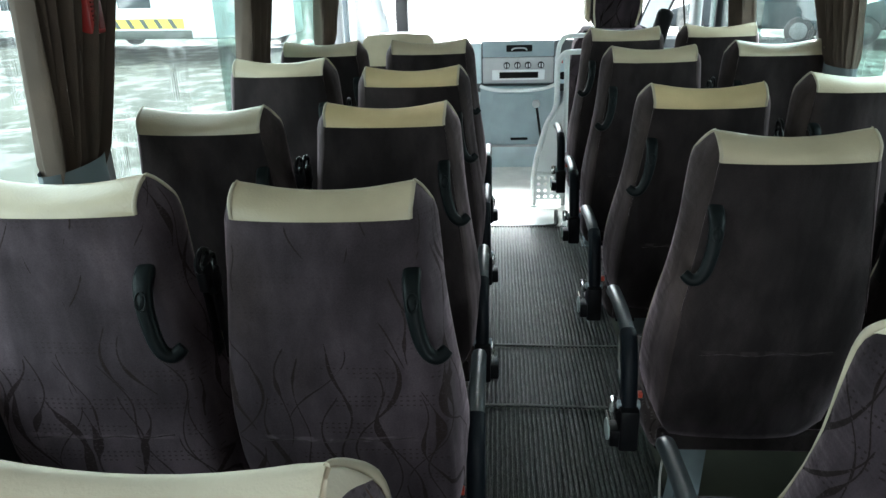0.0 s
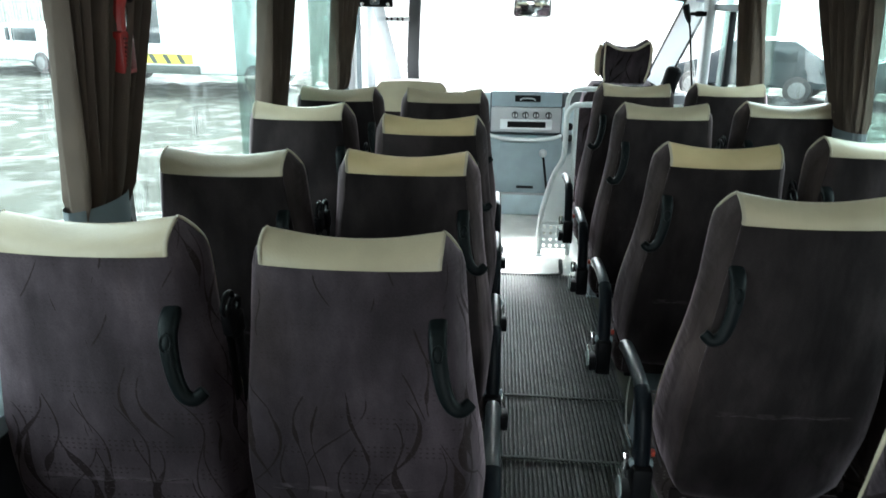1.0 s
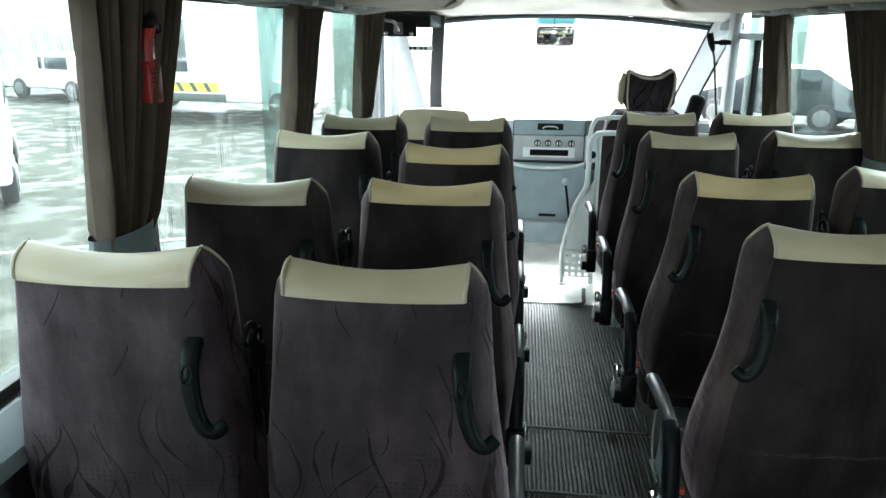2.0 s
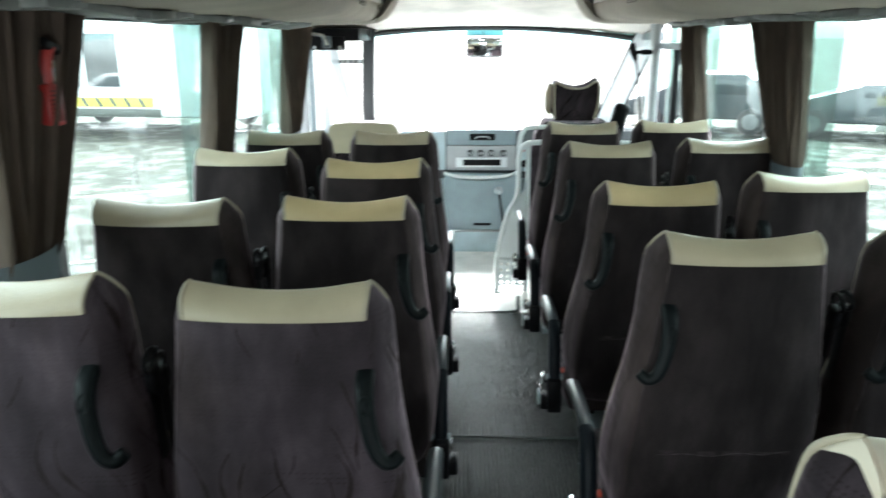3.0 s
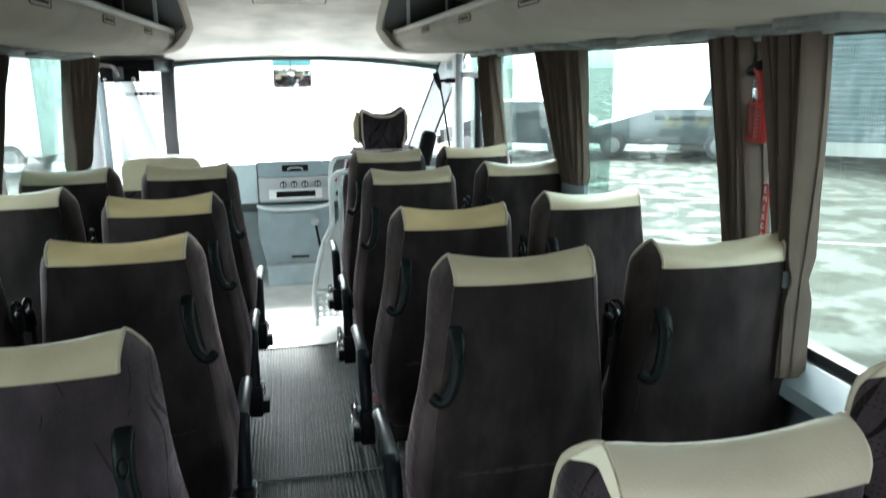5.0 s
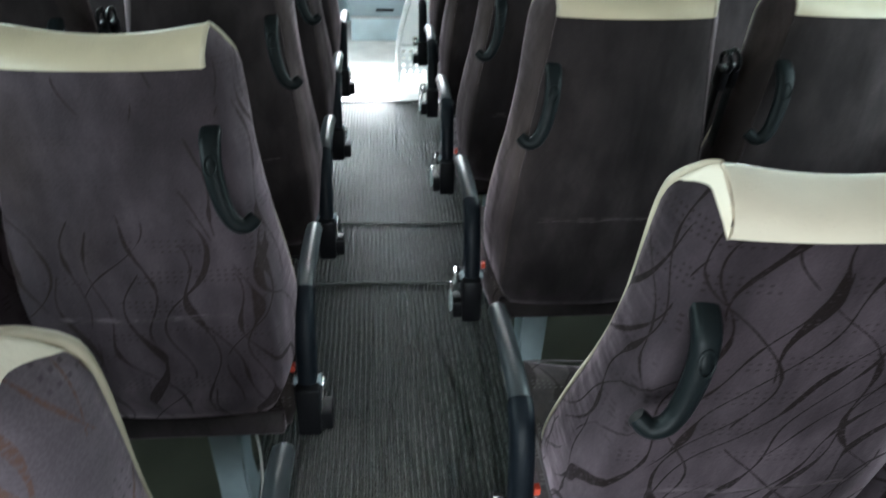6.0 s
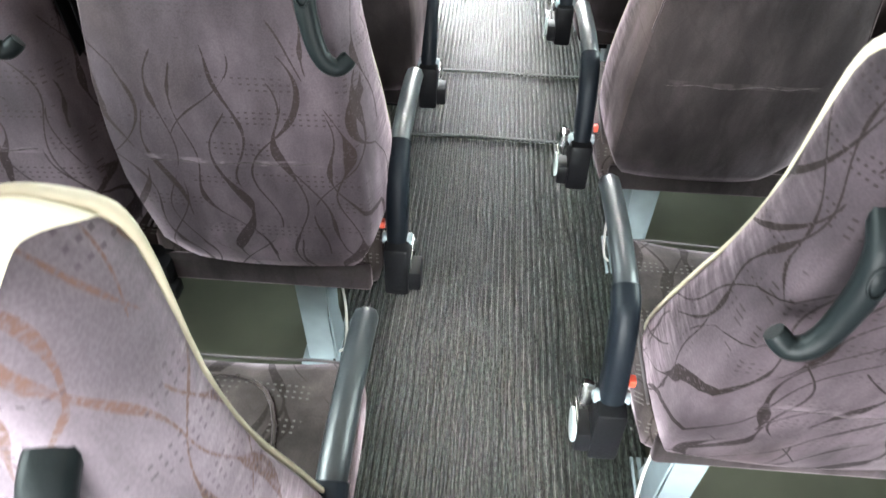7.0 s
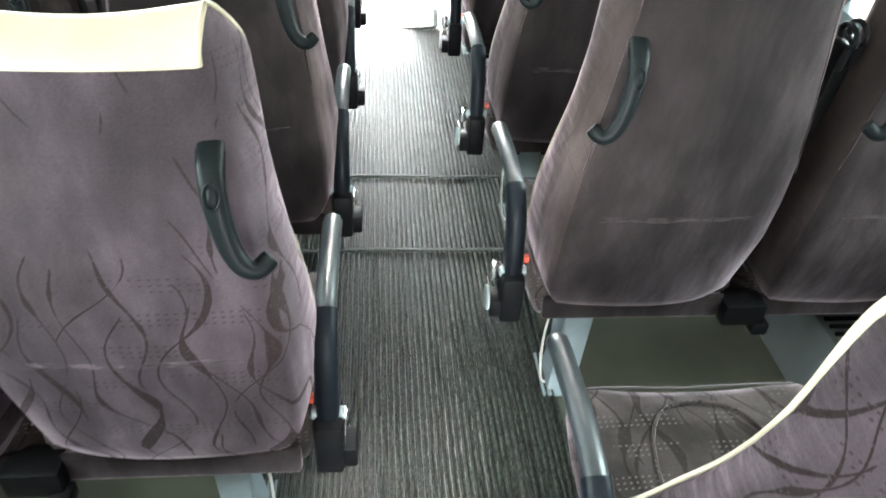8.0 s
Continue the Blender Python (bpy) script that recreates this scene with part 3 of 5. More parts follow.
structure("ceiling_seam", tube([(x, 3.05, ROOF_Z - 0.002 - 0.10 * abs(x / 1.07) ** 3) for x in np.linspace(-0.62, 0.62, 15)], 0.005, 6), RACK_DARK, "dark joint between two ceiling linings", "trim")

# Ribbed aisle carpet, in three lengths with raised joints.
def carpet(y0, y1):
    bm = bmesh.new()
    x0, x1, pitch = -0.345, 0.315, 0.0146
    k = int((x1 - x0) / pitch)
    line = [(x0, 0.001)]
    for i in range(k):
        a = x0 + i * pitch
        line += [(a + 0.0018, 0.0015), (a + 0.0044, 0.0112), (a + 0.0086, 0.0112), (a + 0.0110, 0.0015)]
    line.append((x1, 0.001))
    rnd = random.Random(int(y0 * 100))
    grid = []
    for y in np.linspace(y0, y1, max(3, int((y1 - y0) / 0.016))):
        row = []
        for j, (x, z) in enumerate(line):
            tuft = rnd.uniform(-1, 1) if z > 0.01 else 0.0
            row.append(bm.verts.new((x + 0.0020 * noise.noise(Vector((x * 11, y * 9, 0))) + 0.0008 * tuft, y, z + 0.0022 * noise.noise(Vector((x * 6, y * 5, 3))) + 0.0016 * tuft)))
        grid.append(row)
    for r0, r1 in zip(grid, grid[1:]):
        for i in range(len(line) - 1):
            bm.faces.new((r0[i], r0[i + 1], r1[i + 1], r1[i]))
    return bm


for y0, y1 in ((REAR, 1.654), (1.668, 2.056), (2.070, 3.376)):
    structure("aisle_carpet", carpet(y0, y1), CARPET, "dark grey-green ribbed carpet along the aisle", "carpet", 25)
for y in (1.661, 2.063):
    structure("carpet_joint", tube(bent([(-0.34, y, 0.007), (-0.1, y + 0.004, 0.010), (0.12, y - 0.002, 0.009), (0.31, y + 0.003, 0.007)]), 0.008, 8, squash=(1.0, 0.6)), CARPET, "raised carpet joint across the aisle", "trim")
structure("carpet_end", box(-0.345, 0.12, 3.374, 3.386, 0.001, 0.013, 0.002), RUBBER, "dark rubber strip where the carpet ends", "trim")
bm = bent([(0.12, 3.38, 0.010), (0.17, 3.40, 0.010), (0.18, 3.50, 0.012), (0.19, 3.62, 0.012)])
structure("carpet_corner", tube(bm, 0.011, 8, squash=(1, 0.6)), CARPET, "rounded carpet edge beside the rail", "trim")


# ---- luggage racks ----
def rack(side):
    word = "left" if side < 0 else "right"
    end = 3.86 if side > 0 else 3.76
    r = root("luggage_rack", "grey felt overhead luggage rack above the windows", "luggage rack", group="luggage racks")
    nose = [(HALF, 1.505), (0.80, 1.512), (0.68, 1.522), (0.615, 1.535), (0.580, 1.557), (0.563, 1.585), (0.560, 1.612), (0.566, 1.620), (0.585, 1.622),
            (0.600, 1.612), (0.62, 1.60), (0.80, 1.59), (HALF, 1.59)]
    rings = []
    stations = [(REAR + 0.01, 0), (0, 0), (1.5, 0), (end - 0.40, 0), (end - 0.25, 0.0), (end - 0.16, -0.004), (end - 0.10, -0.010)]
    for y, draw in stations:
        rings.append([(side * min(HALF, x + draw * (1 if x < 0.7 else max(0, (HALF - x) / 0.37))), y, z + draw * 0.06) for x, z in nose])
    part("rack_shell", loft(rings), RACK, r, smooth=50)
    lip = [(side * (0.563 + d), y, 1.6225 + d * 0.06) for y, d in stations]
    part("rack_lip", tube(lip, 0.012, 8), COVER_LIP, r, "pale grey edge strip")
    # Swollen end panel that closes the rack against the ceiling.
    edge = [(HALF, 1.508), (0.64, 1.512), (0.575, 1.521), (0.532, 1.542), (0.492, 1.588), (0.466, 1.638), (0.457, 1.685), (0.453, 1.735), (0.452, ROOF_Z - 0.009), (HALF, ROOF_Z - 0.09)]

    def swept(y, z):
        """The end panel leans back towards the ceiling."""
        return y - 3.4 * max(0.0, z - 1.635)
    panel = []
    for y, g in ((end - 0.16, 0.022), (end - 0.12, 0.004), (end - 0.06, 0.0), (end, 0.030), (end + 0.05, 0.085)):
        panel.append([(side * min(HALF, x + g), swept(y, z), z + (g * 0.5 if z < 1.6 else -g * 0.1)) for x, z in edge])
    shell = loft(panel, caps=False)

    def cover(shift, inset, bm=None):
        """A thin sheet that follows the sweep of the end panel."""
        rows = []
        for x, z in ((0.545, 1.612), (0.503, 1.640), (0.486, 1.69), (0.480, 1.74), (0.476, ROOF_Z - 0.016)):
            y, drop = swept(end + shift, z), 0.08 * (z > 1.7)
            rows.append([(side * (x + inset), y, z), (side * (HALF - 0.03), y, z - drop), (side * (HALF - 0.03), y + 0.008, z - drop), (side * (x + inset), y + 0.008, z)])
        return loft(rows, bm=bm)
    part("end_panel", cover(0.035, 0.06, shell), RACK, r, smooth=50)
    # Dark sheet laid over the felt, gives the rack end its shade.
    part("end_opening", cover(-0.150, 0.0), RACK_DARK, r, "dark sheet for the shade inside the rack end", smooth=20)
    part("rack_back", box(*sorted((side * (HALF - 0.02), side * (HALF - 0.004))), REAR + 0.01, end - 0.3, 1.592, 1.70), LINING, r, "grey felt back of the rack", smooth=0)
    for y in ((1.075, 2.43, -0.3) if side > 0 else (1.2, 2.53, -0.1)):
        part("rack_post", box(*sorted((side * 0.572, side * 0.606)), y - 0.017, y + 0.017, 1.615, ROOF_Z - 0.012, 0.004), BLACK, r, "black upright strap")
    part("rack_post", box(*sorted((side * 0.556, side * 0.572)), end - 0.60, end - 0.585, 1.615, ROOF_Z - 0.016, 0.003), TRIM, r, "slim grey upright at the end panel")
    for y in ((1.415, 2.085, 2.80) if side > 0 else (1.52, 2.205, 2.91, 3.58)):
        rim = [(side * 0.5578, y + dy, 1.590 + dz) for dy, dz in ((-0.074, -0.011), (0.074, -0.011), (0.079, -0.006), (0.079, 0.006), (0.074, 0.011), (-0.074, 0.011), (-0.079, 0.006), (-0.079, -0.006), (-0.074, -0.011))]
        vent = part("reading_light", box(*sorted((side * 0.5575, side * 0.585)), y - 0.078, y + 0.078, 1.580, 1.600, 0.003), RACK, r, "small grey air and light slot")
        part("rim", tube(rim, 0.0013, 6), SLOT, vent)
        part("slot", box(*sorted((side * 0.556, side * 0.565)), y - 0.058, y + 0.058, 1.587, 1.593, 0.001), SLOT, vent)
    random.seed(5 + side)
    for k in range(22):
        y = -0.9 + k * 0.235
        if y > end - 0.45:
            break
        a, b = random.uniform(0.06, 0.10), random.uniform(0.05, 0.085)
        cover = box(-b, b, -a, a, -0.010, 0.012, 0.007)
        part("lamp_cover", cover, COVER, r, "grey moulded cover under the rack", pose(side * random.uniform(0.90, 0.95), y, 1.503, random.uniform(-5, 5), random.uniform(-8, 8), random.uniform(-8, 8)))
    rail = bent([(side * (HALF - 0.04), y, 1.496 + 0.006 * math.sin(y * 9)) for y in np.linspace(REAR + 0.1, end - 0.1, 26)], 2)
    part("curtain_rail", tube(rail, 0.009, 6), TRIM, r, "grey curtain rail")
    return r


for s in (-1, 1):
    rack(s)


# ---- curtains ----
def curtain(side, top, tie, foot, z_tie, z_foot, folds, seed, band=None, tall=0.018, slim=False):
    """A gathered curtain: its stretch of y at the rail, at the tie and at its foot."""
    r = root("curtain", "brown pleated curtain gathered against the window post", "curtain", group="side curtains")
    n, rings, rnd = folds * 8, [], random.Random(seed)
    ph = [rnd.uniform(0, 6.28) for _ in range(6)]
    zs = [1.505, 1.45, 1.35, 1.25, 1.15, 1.08, z_tie + 0.05, z_tie, z_tie - 0.05, (z_tie + z_foot) / 2, z_foot]
    for z in zs:
        y0 = float(np.interp(z, [z_foot, z_tie, 1.505], [foot[0], tie[0], top[0]]))
        y1 = float(np.interp(z, [z_foot, z_tie, 1.505], [foot[1], tie[1], top[1]]))
        deep = 0.014 if abs(z - z_tie) < 0.03 else 0.024
        front, back = [], []
        for i in range(n + 1):
            u = i / n
            w = deep * math.sin(2 * math.pi * folds * u + 0.5 * math.sin(z * 6 + ph[0])) + 0.5 * deep * math.sin(2 * math.pi * folds * 0.37 * u + ph[1] + z * 2)
            y = y0 + (y1 - y0) * (u + 0.025 * math.sin(7 * u + ph[2] + 3 * z))
            x = side * (HALF - 0.052) + w
            front.append((x, y, z))
            back.append((x + side * 0.004, y, z))
        rings.append(front + back[::-1])
    part("cloth", loft(rings), CURTAIN, r, smooth=70)
    c = (tie[0] + tie[1]) / 2
    h = (tie[1] - tie[0]) / 2 + (0.0 if slim else 0.012)
    ring = [(side * (HALF - 0.05) + (0.030 if slim else 0.040) * math.cos(t), c + (0.008 if slim else 0.0) + h * math.sin(t), 0) for t in np.linspace(0, 2 * math.pi, 20, endpoint=False)]
    part("tie_band", loft([[(x, y, z_tie - tall) for x, y, _ in ring], [(x, y, z_tie + tall) for x, y, _ in ring]], caps=False), band or TIE, r, "brown tie band" if band else "grey-blue tie band")
    return r


curtain(1, (1.185, 1.335), (1.085, 1.200), (1.075, 1.19), 0.93, 0.78, 9, 1, CURTAIN)
curtain(1, (0.960, 1.125), (0.945, 0.982), (0.940, 0.990), 0.985, 0.765, 7, 2, slim=True)
curtain(1, (2.215, 2.64), (2.155, 2.325), (2.14, 2.30), 0.99, 0.83, 13, 3)
curtain(1, (3.33, 3.655), (3.21, 3.45), (3.20, 3.43), 0.97, 0.83, 13, 4)
curtain(-1, (0.945, 1.395), (0.915, 1.110), (0.91, 1.10), 0.985, 0.82, 13, 5, tall=0.038)
curtain(-1, (2.24, 2.65), (2.11, 2.34), (2.10, 2.32), 0.97, 0.82, 13, 6)
curtain(-1, (3.44, 3.97), (3.31, 3.58), (3.30, 3.56), 0.96, 0.82, 13, 7)


# ---- passenger seats ----
REAR_HALF = [(-0.03, 0.130), (-0.008, 0.168), (0.05, 0.194), (0.20, 0.191), (0.35, 0.179), (0.50, 0.161), (0.60, 0.147), (0.655, 0.140), (0.667, 0.1405), (0.680, 0.1425), (0.690, 0.143)]
FRONT_HALF = [(-0.03, 0.160), (-0.008, 0.188), (0.05, 0.211), (0.14, 0.220), (0.22, 0.219), (0.30, 0.210), (0.40, 0.196), (0.50, 0.185), (0.58, 0.180), (0.63, 0.176), (0.652, 0.171), (0.668, 0.163), (0.680, 0.154), (0.690, 0.143)]
REAR_Y = [(-0.03, -0.010), (-0.018, -0.040), (0.05, -0.062), (0.20, -0.060), (0.40, -0.038), (0.55, -0.014), (0.64, 0.000), (0.660, 0.002), (0.671, 0.006), (0.680, 0.016), (0.687, 0.033), (0.690, 0.050)]
FRONT_Y = [(-0.03, 0.080), (0.00, 0.118), (0.08, 0.114), (0.20, 0.090), (0.38, 0.067), (0.50, 0.069), (0.58, 0.080), (0.62, 0.085), (0.645, 0.085), (0.662, 0.081), (0.675, 0.074), (0.685, 0.064), (0.690, 0.055)]
LEVELS = [-0.03, -0.025, -0.012, 0.012, 0.06, 0.13, 0.2, 0.28, 0.36, 0.44, 0.51, 0.57, 0.605, 0.63, 0.645, 0.655, 0.661, 0.667, 0.673, 0.679, 0.684, 0.6875, 0.690]


def horn(x, v):
    """The top of the back dips in its middle and falls off at its corners."""
    k = min(1.0, max(0.0, (v - 0.652) / 0.034))
    return k * (0.018 * min(1.0, (x / 0.138) ** 2) - 0.012 - 0.010 * min(1.5, max(0.0, abs(x) - 0.138) / 0.02) ** 2)


def back_ring(v, outer=0):
    """Eleven points across the rear, five round a side, eleven across the front, five round the other side."""
    wr, wf, yr, yf = (lerp_table(t, v) for t in (REAR_HALF, FRONT_HALF, REAR_Y, FRONT_Y))
    open_ = min(1.0, (0.690 - v) / 0.05)
    ring = []
    for u in np.linspace(-1, 1, 11):
        ring.append((u * wr, yr - 0.010 * (1 - u * u) * min(1, open_ + 0.2), v + horn(u * wr, v)))
    puff = 0.003 * open_
    side = [(wr + (wf - wr) * s + puff * b, yr + (yf - yr) * q) for s, q, b in ((0.28, 0.10, 0.2), (0.55, 0.30, 0.6), (0.80, 0.55, 1.0), (0.96, 0.80, 1.0), (1.0, 0.95, 0.4))]
    ring += [(x, y, v + horn(x, v)) for x, y in side]
    for u in np.linspace(1, -1, 11):
        x = u * (wf - 0.012 * open_)
        ring.append((x, yf + open_ * (0.004 - 0.030 * (1 - u * u)), v + horn(x, v)))
    ring += [(-x, y, v + horn(x, v)) for x, y in reversed(side)]
    cut = max(0.0, (0.34 - v) / 0.36) ** 1.4
    return [(x * (1 - 0.31 * cut) if x * outer > 0 else x, y, z) for x, y, z in ring]


def back_mesh(outer):
    """A back; outer: the side on which its foot is drawn in."""
    bm = loft([back_ring(v, outer) for v in LEVELS], caps=False)
    for i, f in enumerate(bm.faces):
        f.material_index = 1 if 10 <= i % 32 <= 15 or i % 32 >= 26 else 0
    bm.verts.ensure_lookup_table()
    bm.faces.new(list(bm.verts)[31::-1])
    top = list(bm.verts)[-32:]
    for i in range(10):
        bm.faces.new((top[i], top[i + 1], top[25 - i], top[26 - i]))
    bm.faces.new(top[10:17])
    bm.faces.new(top[26:] + top[:1])
    return finish(bm, 75)


CAP_LEVELS = [v for v in LEVELS if v >= 0.655]


def cap_mesh():
    """The cream cover: the same skin as the back, drawn a little outwards, with its edge turned in."""
    rows = [back_ring(v)[:11] for v in CAP_LEVELS]
    rows += [back_ring(v)[16:27][::-1] for v in reversed([v for v in LEVELS if v >= 0.57])]
    p = np.array(rows)
    du, dv = np.gradient(p, axis=1), np.gradient(p, axis=0)
    n = np.cross(du, dv)
    n /= np.linalg.norm(n, axis=2, keepdims=True) + 1e-9
    if n[0, 5, 1] > 0:
        n = -n
    outer, inner = p + 0.0035 * n, p - 0.004 * n
    rings = [[tuple(q) for q in a] + [tuple(q) for q in b[::-1]] for a, b in zip(outer, inner)]
    return finish(loft(rings), 60)


SIDE_TURN = [(0.0, 0.0, 0.0), (0.28, 0.10, 0.2), (0.55, 0.30, 0.6), (0.80, 0.55, 1.0), (0.96, 0.80, 1.0), (1.0, 0.95, 0.4)]


def cap_cheek(sign):
    """The rounded corner of a full cover, drawn over the top of a flank."""
    rows = []
    for q in np.linspace(0.0, 0.97, 12):
        a, b = (float(np.interp(q, [e[1] for e in SIDE_TURN], [e[j] for e in SIDE_TURN])) for j in (0, 2))
        foot = 0.6545 + 0.0262 * math.sin(math.pi * min(1.0, q)) ** 0.5
        row = []
        for t in np.linspace(0.0, 1.0, 9):
            v = foot + (0.6895 - foot) * t
            wr, wf, yr, yf = (lerp_table(e, v) for e in (REAR_HALF, FRONT_HALF, REAR_Y, FRONT_Y))
            x = wr + (wf - wr) * a + 0.003 * min(1.0, (0.690 - v) / 0.05) * b
            row.append((sign * (x + 0.0032), yr + (yf - yr) * q - 0.0030 * (1 - q), v + horn(x, v) + 0.0034 * t))
        rows.append(row)
    rings = [row + [(x - sign * 0.006, y + 0.003, z - 0.003) for x, y, z in row[::-1]] for row in rows]
    return finish(loft(rings), 75)


def cap_piping(sign):
    pts = [(sign * (lerp_table(REAR_HALF, v) + 0.001), lerp_table(REAR_Y, v) - 0.002, v + horn(lerp_table(REAR_HALF, v), v) + 0.002) for v in CAP_LEVELS]
    return finish(tube(bent(pts, 3), 0.0036, 6), 60)


def side_piping(sign, swell):
    pts = []
    for v in (0.690, 0.6875, 0.682, 0.672, 0.660, 0.640, 0.60, 0.5, 0.4, 0.3, 0.2, 0.12, 0.06, 0.0):
        half = lerp_table(FRONT_HALF, v) - 0.004 * min(1.0, (0.690 - v) / 0.03)
        pts.append((sign * half, lerp_table(FRONT_Y, v) + 0.002, v + horn(half, v) + 0.002))
    path = bent(pts, 3)
    r = [0.0030 + swell * min(1.0, max(0.0, (q[2] - 0.45) / 0.18)) * min(1.0, k / 14) for k, q in enumerate(path)]
    return finish(tube(path, r, 8), 60)


def panel_seam(sign):
    """The sewn edge between the rear panel and the side panel of a back."""
    pts = [(sign * (lerp_table(REAR_HALF, v) + 0.0006 + 0.0008 * math.sin(61 * v)), lerp_table(REAR_Y, v) + 0.0012, v) for v in np.linspace(0.34, 0.655, 16)]
    return finish(tube(pts, 0.0016, 6), 60)


def seam_mesh():
    """A stitched seam low across the back panel."""
    half, y = lerp_table(REAR_HALF, 0.246), lerp_table(REAR_Y, 0.246)
    pts = [(u * half * 0.98, y - 0.0098 * (1 - u * u) - 0.0002, 0.246 + 0.003 * math.sin(3 * u) + 0.003 * math.sin(11 * u)) for u in np.linspace(-0.78, 0.72, 25)]
    return finish(tube(pts, [0.0004 + 0.0006 * abs(math.sin(1.9 * k)) for k in range(25)], 6), 60)


def handle_mesh(sign):
    """A hooked grab handle: a squared socket end, an oval thumb dimple and a bar that curls outwards to a blunt cut end."""
    path = bent([(0.139, 0.008, 0.569), (0.140, -0.032, 0.554), (0.143, -0.052, 0.522), (0.149, -0.064, 0.490), (0.157, -0.073, 0.465), (0.168, -0.078, 0.449), (0.182, -0.076, 0.443), (0.196, -0.066, 0.452)], 5)
    pts = [Vector((sign * x, y, z)) for x, y, z in path]
    rings, side, k = [], None, len(pts) - 1
    for i, p in enumerate(pts):
        d = (pts[min(i + 1, k)] - pts[max(i - 1, 0)]).normalized()
        side = Vector((1, 0, 0)) if side is None else side
        side = (side - d * side.dot(d)).normalized()
        up = d.cross(side)
        u = i / k
        wide = float(np.interp(u, (0, 0.12, 0.3, 0.6, 0.85, 0.96, 1), (0.0145, 0.0150, 0.0138, 0.0126, 0.0120, 0.0120, 0.0106)))
        deep = wide * float(np.interp(u, (0, 0.3, 0.7, 1), (0.72, 0.85, 0.95, 1.0)))
        square = float(np.interp(u, (0, 0.25, 0.6), (0.50, 0.72, 1.0)))
        ring = []
        for j in range(14):
            t = 2 * math.pi * j / 14
            c, s_ = math.cos(t), math.sin(t)
            ring.append(p + side * (wide * math.copysign(abs(c) ** square, c)) + up * (deep * math.copysign(abs(s_) ** square, s_)))
        rings.append(ring)
    bm = loft(rings)
    at = Matrix.Translation((sign * 0.1425, -0.0560, 0.534)) @ Matrix.Rotation(radians(-30), 4, "X")
    oval = [at @ Vector((0.0088 * math.cos(t), -0.004, 0.0150 * math.sin(t))) for t in np.linspace(0, 2 * math.pi, 17)]
    tube(oval, 0.0014, 6, bm=bm)
    own = bmesh.new()
    bmesh.ops.create_uvsphere(own, u_segments=12, v_segments=8, radius=1)
    moved(own, at @ Matrix.Diagonal((0.0085, 0.0046, 0.0145, 1)))
    return finish(join(bm, own), 50)


def belt_mesh(sign):
    """A belt guide on the inner side of a back: a dark body, a loop and a short hanging strap."""
    bm = box(*sorted((sign * 0.200, sign * 0.218)), 0.020, 0.058, 0.495, 0.540, 0.006)
    ring = [(sign * 0.210, 0.038 + 0.024 * math.cos(t), 0.550 + 0.017 * math.sin(t)) for t in np.linspace(0, 2 * math.pi, 14)]
    tube(ring, 0.0048, 6, bm=bm)
    return finish(join(bm, box(*sorted((sign * 0.204, sign * 0.207)), 0.024, 0.052, 0.36, 0.50, 0.001)), 45)


def cushion_mesh():
    rings = []
    for y, zb, zt, w in ((-0.02, 0.315, 0.385, 0.185), (0.0, 0.300, 0.400, 0.205), (0.10, 0.295, 0.405, 0.212), (0.22, 0.295, 0.412, 0.213), (0.30, 0.292, 0.408, 0.210), (0.345, 0.294, 0.402, 0.205), (0.368, 0.298, 0.388, 0.195), (0.378, 0.310, 0.365, 0.18)):
        ring = []
        for u in np.linspace(-1, 1, 11):
            ring.append((u * (w - 0.01), y, zt + 0.012 * abs(u) ** 3 - 0.010 * (1 - u * u)))
        ring += [(w, y, zt - 0.012), (w + 0.002, y, (zt + zb) / 2), (w - 0.008, y, zb + 0.01)]
        ring += [(u * (w - 0.02), y, zb) for u in (1, 0, -1)]
        ring += [(-w + 0.008, y, zb + 0.01), (-w - 0.002, y, (zt + zb) / 2), (-w, y, zt - 0.012)]
        rings.append(ring)
    return finish(loft(rings), 70)


def cushion_piping():
    pts = [(-0.205, 0.0, 0.406), (-0.208, 0.2, 0.420), (-0.202, 0.325, 0.412), (-0.17, 0.362, 0.402), (0, 0.370, 0.388), (0.17, 0.362, 0.402), (0.202, 0.325, 0.412), (0.208, 0.2, 0.420), (0.205, 0.0, 0.406)]
    return finish(tube(bent(pts, 3), 0.0024, 6), 60)


def cushion_ridge():
    return finish(tube(bent([(-0.10, 0.02, 0.398), (-0.105, 0.20, 0.408), (-0.07, 0.30, 0.405), (0, 0.325, 0.404), (0.07, 0.30, 0.405), (0.105, 0.20, 0.408), (0.10, 0.02, 0.398)], 3), 0.003, 6), 60)


